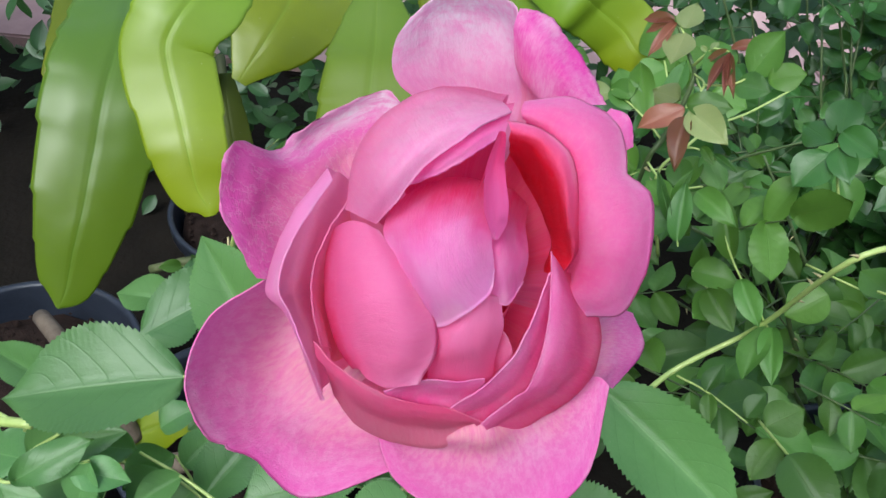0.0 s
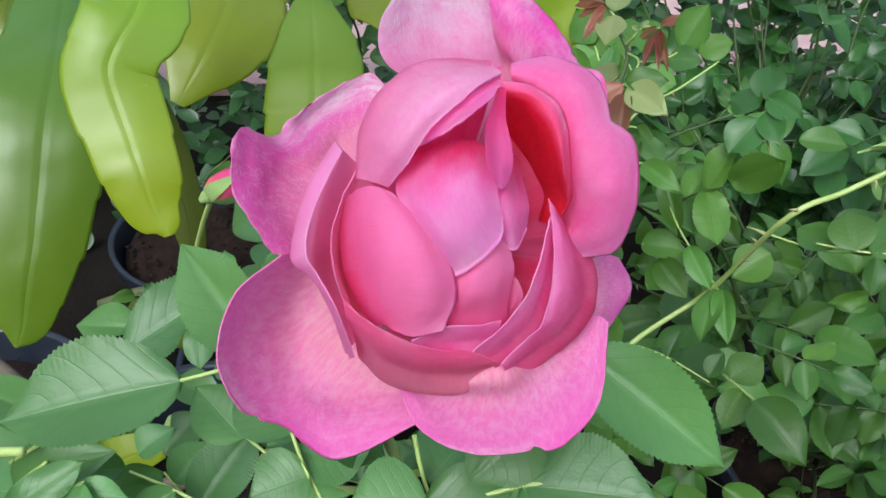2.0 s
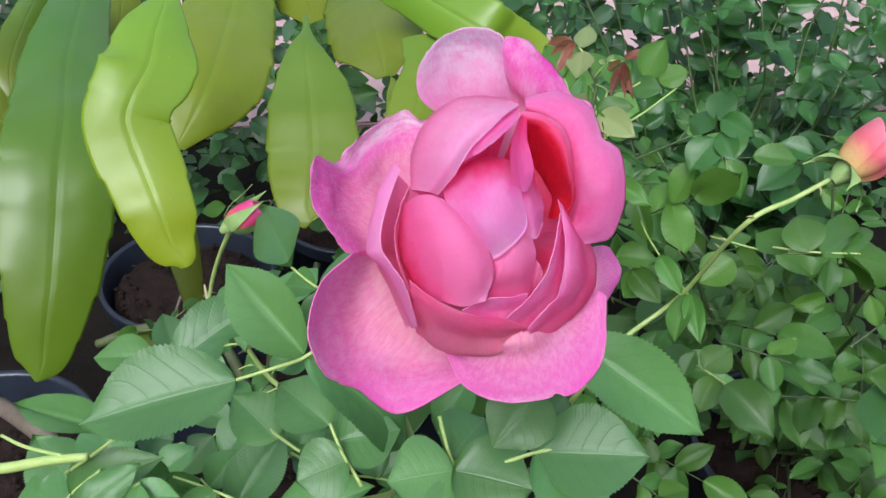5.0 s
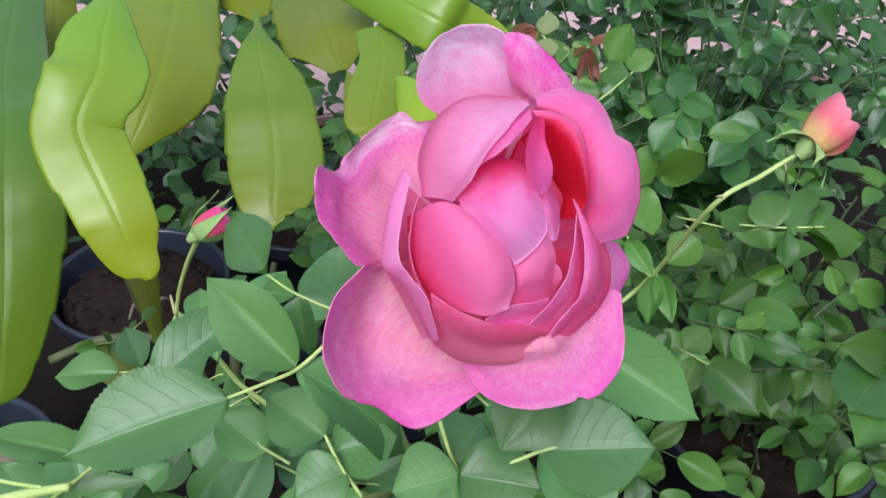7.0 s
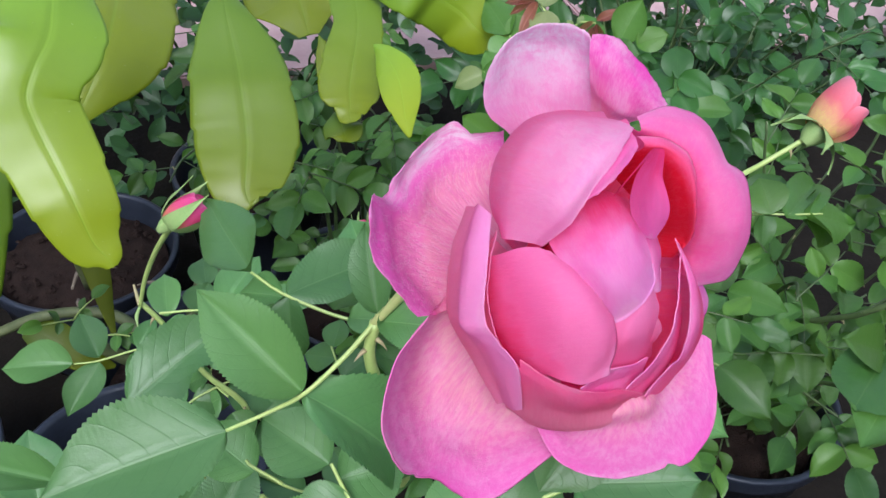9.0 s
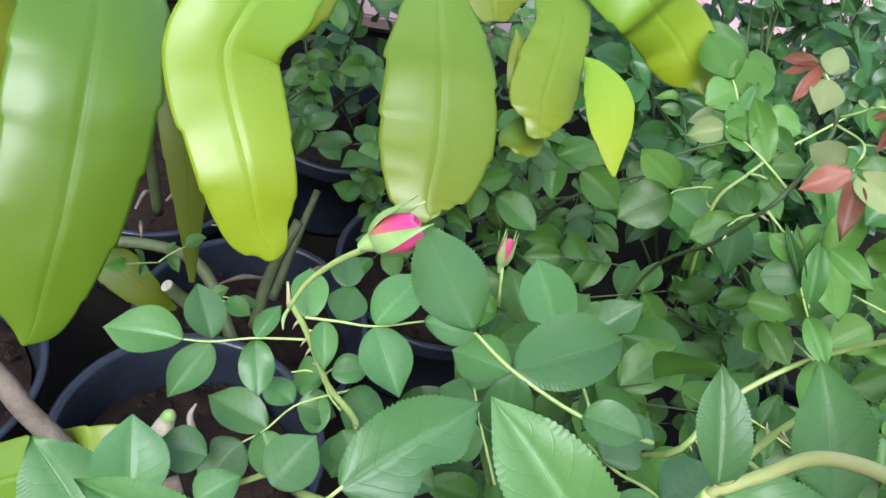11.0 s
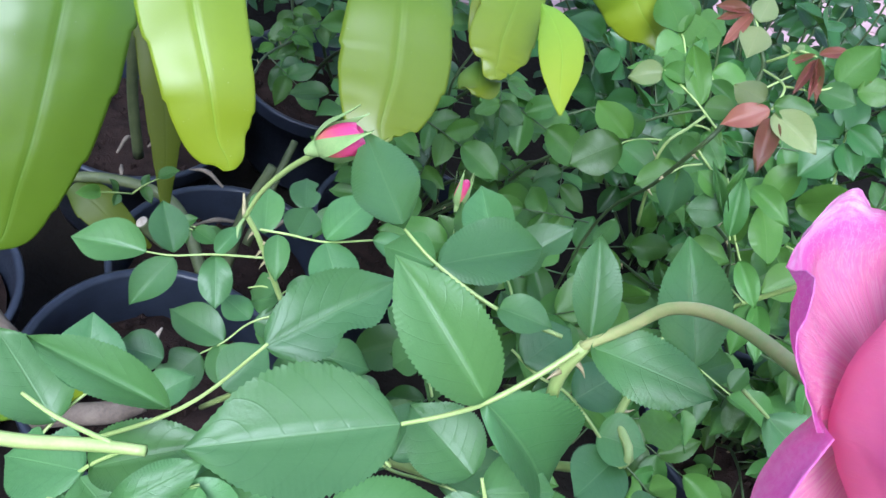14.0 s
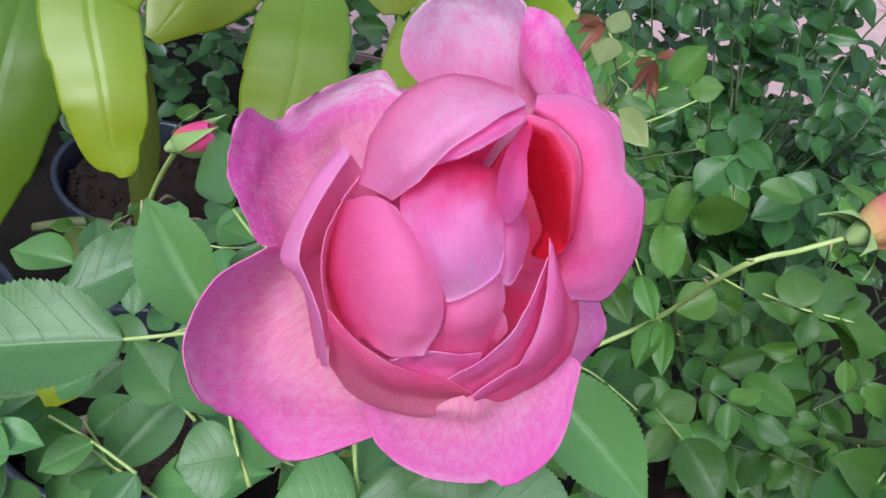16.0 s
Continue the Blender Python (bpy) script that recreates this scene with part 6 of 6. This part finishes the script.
leaflet(spray, (0.169, 0.5189, 0.9307), (0.1583, 0.4986, 0.919), 0.023, (-0.32, -0.31, 0.9), 5, COARSE["young"])
spray = rachis([(0.1728, 0.4983, 0.9188), (0.1732, 0.4894, 0.929), (0.1762, 0.4826, 0.9388), (0.1824, 0.4747, 0.9419)], 0.0010, 0.0006, bush_r)
leaflet(spray, (0.1824, 0.4756, 0.9419), (0.1698, 0.4794, 0.9307), 0.005, (-0.34, -0.56, 0.75), 1, COARSE["red"])
leaflet(spray, (0.1833, 0.4755, 0.9429), (0.2007, 0.473, 0.951), 0.008, (-0.31, -0.59, 0.74), 3, COARSE["red"])
leaflet(spray, (0.1824, 0.4737, 0.941), (0.1693, 0.4579, 0.9248), 0.007, (-0.39, -0.43, 0.81), 0, COARSE["red"])
leaflet(spray, (0.1833, 0.4736, 0.941), (0.1824, 0.4519, 0.9274), 0.006, (-0.51, -0.47, 0.72), 2, COARSE["red"])
leaflet(spray, (0.1833, 0.4736, 0.941), (0.178, 0.4532, 0.9253), 0.005, (-0.48, -0.44, 0.76), 1, COARSE["red"])
leaflet(spray, (0.1744, 0.4828, 0.9378), (0.1788, 0.4852, 0.9426), 0.005, (-0.43, -0.54, 0.72), 1, COARSE["young"])
leaflet(spray, (0.1744, 0.4868, 0.9339), (0.1723, 0.4952, 0.9345), 0.004, (-0.6, -0.38, 0.71), 3, COARSE["young"])
spray = rachis([(0.1761, 0.5025, 0.9113), (0.1732, 0.4721, 0.9198), (0.16, 0.4542, 0.9137)], 0.0008, 0.0007, bush_r)
leaflet(spray, (0.1573, 0.4592, 0.9153), (0.1441, 0.4778, 0.9118), 0.020, (-0.55, -0.49, 0.68), 4, COARSE["young"])
leaflet(spray, (0.1591, 0.4543, 0.9136), (0.1342, 0.4543, 0.8973), 0.017, (-0.32, -0.54, 0.78), 5, COARSE["red"])
leaflet(spray, (0.16, 0.4504, 0.9109), (0.1502, 0.4232, 0.8948), 0.015, (-0.42, -0.34, 0.84), 2, COARSE["red"])
leaflet(spray, (0.1609, 0.4523, 0.9137), (0.1755, 0.4205, 0.9135), 0.023, (-0.56, -0.45, 0.7), 0, COARSE["young"])
leaflet(spray, (0.1609, 0.4561, 0.9155), (0.1815, 0.4426, 0.9237), 0.019, (-0.32, -0.61, 0.73), 4, MID)
spray = rachis([(0.1732, 0.4721, 0.9198), (0.184, 0.4602, 0.9283), (0.1937, 0.4566, 0.9371)], 0.0008, 0.0006, bush_r)
leaflet(spray, (0.192, 0.4568, 0.937), (0.2029, 0.4601, 0.9644), 0.026, (-0.55, -0.57, 0.62), 5, MID)
leaflet(spray, (0.1858, 0.4591, 0.9293), (0.2005, 0.4439, 0.9351), 0.019, (-0.49, -0.57, 0.66), 0, MID)
leaflet(spray, (0.1797, 0.4615, 0.9272), (0.1796, 0.4907, 0.9417), 0.023, (-0.51, -0.39, 0.77), 3, MID)
leaflet(spray, (0.1997, 0.4487, 0.9395), (0.2136, 0.4383, 0.9509), 0.019, (-0.51, -0.55, 0.66), 4, MID)
spray = rachis([(0.1646, 0.4895, 0.868), (0.1516, 0.5159, 0.873), (0.1367, 0.5377, 0.8752)], 0.0009, 0.0006, bush_r)
leaflet(spray, (0.1367, 0.5367, 0.8742), (0.1146, 0.5389, 0.8657), 0.019, (-0.26, -0.61, 0.75), 2, COARSE["young"])
leaflet(spray, (0.1367, 0.5386, 0.8752), (0.1553, 0.5186, 0.8769), 0.023, (-0.52, -0.49, 0.7), 1, MID)
leaflet(spray, (0.1358, 0.5396, 0.8761), (0.1293, 0.5486, 0.8786), 0.007, (-0.43, -0.56, 0.71), 3, MID)
leaflet(spray, (0.1563, 0.509, 0.8723), (0.1541, 0.5501, 0.8928), 0.020, (-0.44, -0.43, 0.79), 5, MID)
leaflet(spray, (0.1581, 0.507, 0.8723), (0.1755, 0.4976, 0.8806), 0.019, (-0.57, -0.5, 0.65), 0, MID)
leaflet(spray, (0.147, 0.5247, 0.8747), (0.1403, 0.5509, 0.8866), 0.023, (-0.44, -0.48, 0.76), 4, MID)
spray = rachis([(0.1588, 0.4892, 0.851), (0.1709, 0.4533, 0.8444), (0.1734, 0.428, 0.829)], 0.0009, 0.0006, bush_r)
leaflet(spray, (0.1699, 0.4407, 0.8352), (0.1594, 0.4689, 0.8594), 0.008, (-0.38, -0.72, 0.58), 1, MID)
leaflet(spray, (0.1726, 0.43, 0.8308), (0.1748, 0.4546, 0.8612), 0.017, (-0.49, -0.68, 0.55), 3, MID)
leaflet(spray, (0.1827, 0.4519, 0.8561), (0.1976, 0.4226, 0.8573), 0.018, (-0.51, -0.45, 0.73), 2, MID)
leaflet(spray, (0.1709, 0.4533, 0.8444), (0.1801, 0.4638, 0.8652), 0.007, (-0.56, -0.61, 0.56), 1, MID)
leaflet(spray, (0.1708, 0.4523, 0.8435), (0.1554, 0.4724, 0.8471), 0.019, (-0.42, -0.54, 0.73), 0, MID)
leaflet(spray, (0.1717, 0.4436, 0.8389), (0.1473, 0.4516, 0.831), 0.026, (-0.34, -0.52, 0.78), 4, MID)
spray = rachis([(0.3224, 0.5258, 0.8092), (0.3149, 0.5323, 0.8314), (0.3128, 0.5421, 0.8506)], 0.0012, 0.0009, bush_r)
leaflet(spray, (0.3067, 0.5342, 0.8406), (0.2849, 0.5264, 0.8142), 0.034, (-0.32, -0.38, 0.87), 5, COARSE["gloss"])
leaflet(spray, (0.3085, 0.5387, 0.846), (0.2959, 0.571, 0.8438), 0.029, (-0.55, -0.48, 0.68), 4, COARSE["gloss"])
leaflet(spray, (0.311, 0.5366, 0.8452), (0.314, 0.5078, 0.8335), 0.023, (-0.55, -0.4, 0.73), 0, COARSE["gloss"])
leaflet(spray, (0.3145, 0.5438, 0.8533), (0.3286, 0.5143, 0.8534), 0.025, (-0.56, -0.49, 0.67), 3, COARSE["gloss"])
leaflet(spray, (0.3128, 0.543, 0.8524), (0.3223, 0.5699, 0.8684), 0.029, (-0.48, -0.34, 0.81), 5, COARSE["gloss"])

# leafy green stem behind the shoot
cane([(0.3081, 0.6242, 0.8429), (0.2729, 0.6124, 0.8235), (0.2416, 0.5969, 0.8169), (0.2205, 0.5881, 0.7994), (0.2035, 0.5818, 0.7717), (0.2291, 0.5864, 0.6866)], (0.0007, 0.0010, 0.0011, 0.0013, 0.0014, 0.0016), bush_r, STEM, 5, 41)
spray = rachis([(0.2416, 0.5969, 0.8169), (0.2261, 0.6083, 0.8278), (0.1971, 0.6174, 0.8307)], 0.0010, 0.0007, bush_r)
leaflet(spray, (0.1966, 0.618, 0.8311), (0.1683, 0.6158, 0.8238), 0.0177, (-0.3, -0.6, 0.7), 1, COARSE["young"])
leaflet(spray, (0.1975, 0.6168, 0.8303), (0.22, 0.5992, 0.831), 0.0169, (-0.2, -0.5, 0.8), 3, MID)
leaflet(spray, (0.2251, 0.6059, 0.8324), (0.2473, 0.5834, 0.8283), 0.0177, (-0.5, -0.5, 0.7), 2, MID)
leaflet(spray, (0.2203, 0.6093, 0.8334), (0.2081, 0.6306, 0.8551), 0.0162, (-0.4, -0.7, 0.6), 5, MID)
spray = rachis([(0.2408, 0.6184, 0.8221), (0.2314, 0.654, 0.8369), (0.2289, 0.6762, 0.8421)], 0.0010, 0.0007, bush_r)
leaflet(spray, (0.2301, 0.6736, 0.8403), (0.206, 0.7084, 0.8621), 0.0297, (-0.4, -0.6, 0.7), 4, MID)
leaflet(spray, (0.234, 0.669, 0.8376), (0.262, 0.6837, 0.8493), 0.0305, (-0.3, -0.6, 0.75), 0, MID)
leaflet(spray, (0.2333, 0.6564, 0.8328), (0.2094, 0.6518, 0.8252), 0.0212, (-0.3, -0.6, 0.75), 5, MID)
leaflet(spray, (0.2497, 0.6421, 0.8195), (0.2733, 0.6206, 0.8242), 0.0346, (-0.3, -0.5, 0.8), 4, MID)
spray = rachis([(0.2233, 0.5884, 0.8009), (0.2314, 0.5804, 0.8042), (0.2522, 0.5604, 0.8019)], 0.0011, 0.0008, bush_r)
leaflet(spray, (0.2304, 0.5783, 0.809), (0.2367, 0.5627, 0.8044), 0.0092, (-0.4, -0.6, 0.7), 1, MID)
leaflet(spray, (0.2394, 0.5717, 0.8068), (0.2543, 0.5539, 0.8039), 0.0077, (-0.4, -0.6, 0.7), 3, MID)
leaflet(spray, (0.243, 0.5968, 0.7886), (0.2544, 0.5654, 0.7788), 0.0243, (-0.3, -0.5, 0.8), 4, MID)
leaflet(spray, (0.2383, 0.5979, 0.7876), (0.2201, 0.5719, 0.7697), 0.0227, (-0.3, -0.5, 0.8), 0, MID)

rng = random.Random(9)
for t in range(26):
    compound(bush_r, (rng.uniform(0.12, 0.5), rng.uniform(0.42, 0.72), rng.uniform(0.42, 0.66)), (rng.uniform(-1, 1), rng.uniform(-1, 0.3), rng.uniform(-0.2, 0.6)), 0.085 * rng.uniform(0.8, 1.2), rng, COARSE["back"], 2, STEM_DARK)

# filler leaves in the shaded leaf colour, which keeps the gaps dark
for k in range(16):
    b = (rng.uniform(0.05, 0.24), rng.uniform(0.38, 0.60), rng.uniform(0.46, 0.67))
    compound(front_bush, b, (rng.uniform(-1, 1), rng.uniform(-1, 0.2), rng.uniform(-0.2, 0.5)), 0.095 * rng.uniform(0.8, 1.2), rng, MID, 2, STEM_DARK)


weeds = thing("weed", (-0.12, 0.92, 0.18), "small pale seedlings among the cut stems", "weed")
for base in ((-0.215, 0.744, 0.485), (-0.176, 0.675, 0.523)):
    for k in range(2):
        compound(weeds, base, (rng.uniform(-1, 1), rng.uniform(-0.8, 0.2), rng.uniform(0.2, 0.7)), rng.uniform(0.035, 0.05), rng, COARSE["back"], 1)
for k in range(6):
    c = ((-0.235, 1.127, 0.192), (-0.082, 0.903, 0.308))[k % 2]
    a = [c[0] + rng.uniform(-0.05, 0.05), c[1] + rng.uniform(-0.05, 0.05), c[2] + rng.uniform(0.0, 0.02)]
    w = [rng.uniform(-0.035, 0.035) for _ in range(2)]
    ob = thing("dry_root", a, "pale dry root lying on the soil", "root", "dry roots")
    tube("root", [tuple(a), (a[0] + w[0], a[1] + w[1], a[2] + 0.012), (a[0] + 2 * w[0], a[1] + 1.6 * w[1], a[2] + 0.004)], (0.002, 0.0035, 0.001), PALE_ROOT, ob, 7)


# ---- hedge behind, too dense to count ----
def hedge():
    rng = random.Random(44)
    verts, uvs, faces = [], [], []
    lv, lu, lf = leaf_data(6, 2, 0.2, 0.2, 0, 0.04, 3, 0.95)
    for _ in range(7600):
        x, y = rng.uniform(-1.4, 2.4), rng.uniform(1.35, 2.1)
        if y < 1.42 + 0.12 * noise.noise((x * 4.0, 3.0, 0.0)) or y > 2.0 + 0.14 * noise.noise((x * 3.0, 9.0, 0.0)):
            continue
        z = rng.random() ** 0.8 * (0.70 + 0.18 * noise.noise((x * 2.2, y * 2, 0))) * (0.55 if x > 1.0 and y > 1.5 else 1.0)
        if in_sight_gap((x, y, z)):
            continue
        if noise.noise((x * 3.1, y * 3.1, z * 3.1 + 5)) < -0.22:
            continue
        d = Vector((rng.uniform(-1, 1), rng.uniform(-1, 0.4), rng.uniform(-0.7, 0.5)))
        n = Vector((rng.uniform(-0.6, 0.6), rng.uniform(-0.9, 0.2), 0.7))
        size = rng.uniform(0.035, 0.065)
        m = leaf_pose((x, y, z), Vector((x, y, z)) + d.normalized() * size, size * 0.6, n)
        n0 = len(verts)
        verts.extend(m @ Vector(p) for p in lv)
        uvs.extend(lu)
        faces.extend(tuple(n0 + i for i in q) for q in lf)
    ob = new("hedge", mesh_of("hedge", verts, faces, HEDGE, uvs))
    return tagged(ob, "dense dark green hedge foliage behind the pots", "hedge", kind="stuff")


hedge()

# ---- pink paving beyond the plants ----
pavement = tagged(new("pavement", mesh_of("pavement", [(-2.38, 2.05, -0.004), (4.38, 2.05, -0.004), (4.38, 4.88, -0.004), (-2.38, 4.88, -0.004)], [(0, 1, 2, 3)], EARTH)), "pinkish concrete paving slabs beyond the pots", "pavement", kind="structure")
bm = bmesh.new()
bmesh.ops.create_cube(bm, size=1.0, matrix=Matrix.Diagonal((0.39, 0.39, 0.04, 1)))
bmesh.ops.bevel(bm, geom=bm.edges[:], offset=0.006, segments=2, affect="EDGES")
slab = bpy.data.meshes.new("slab")
bm.to_mesh(slab)
bm.free()
slab.materials.append(PAVER)
rng = random.Random(2)
for i in range(17):
    for j in range(7):
        part("slab", slab, pavement, pose(-2.18 + 0.4 * i, 2.26 + 0.4 * j, 0.012 + rng.uniform(-0.003, 0.003), rng.uniform(-0.4, 0.4), rng.uniform(-0.4, 0.4), rng.uniform(-0.4, 0.4)))
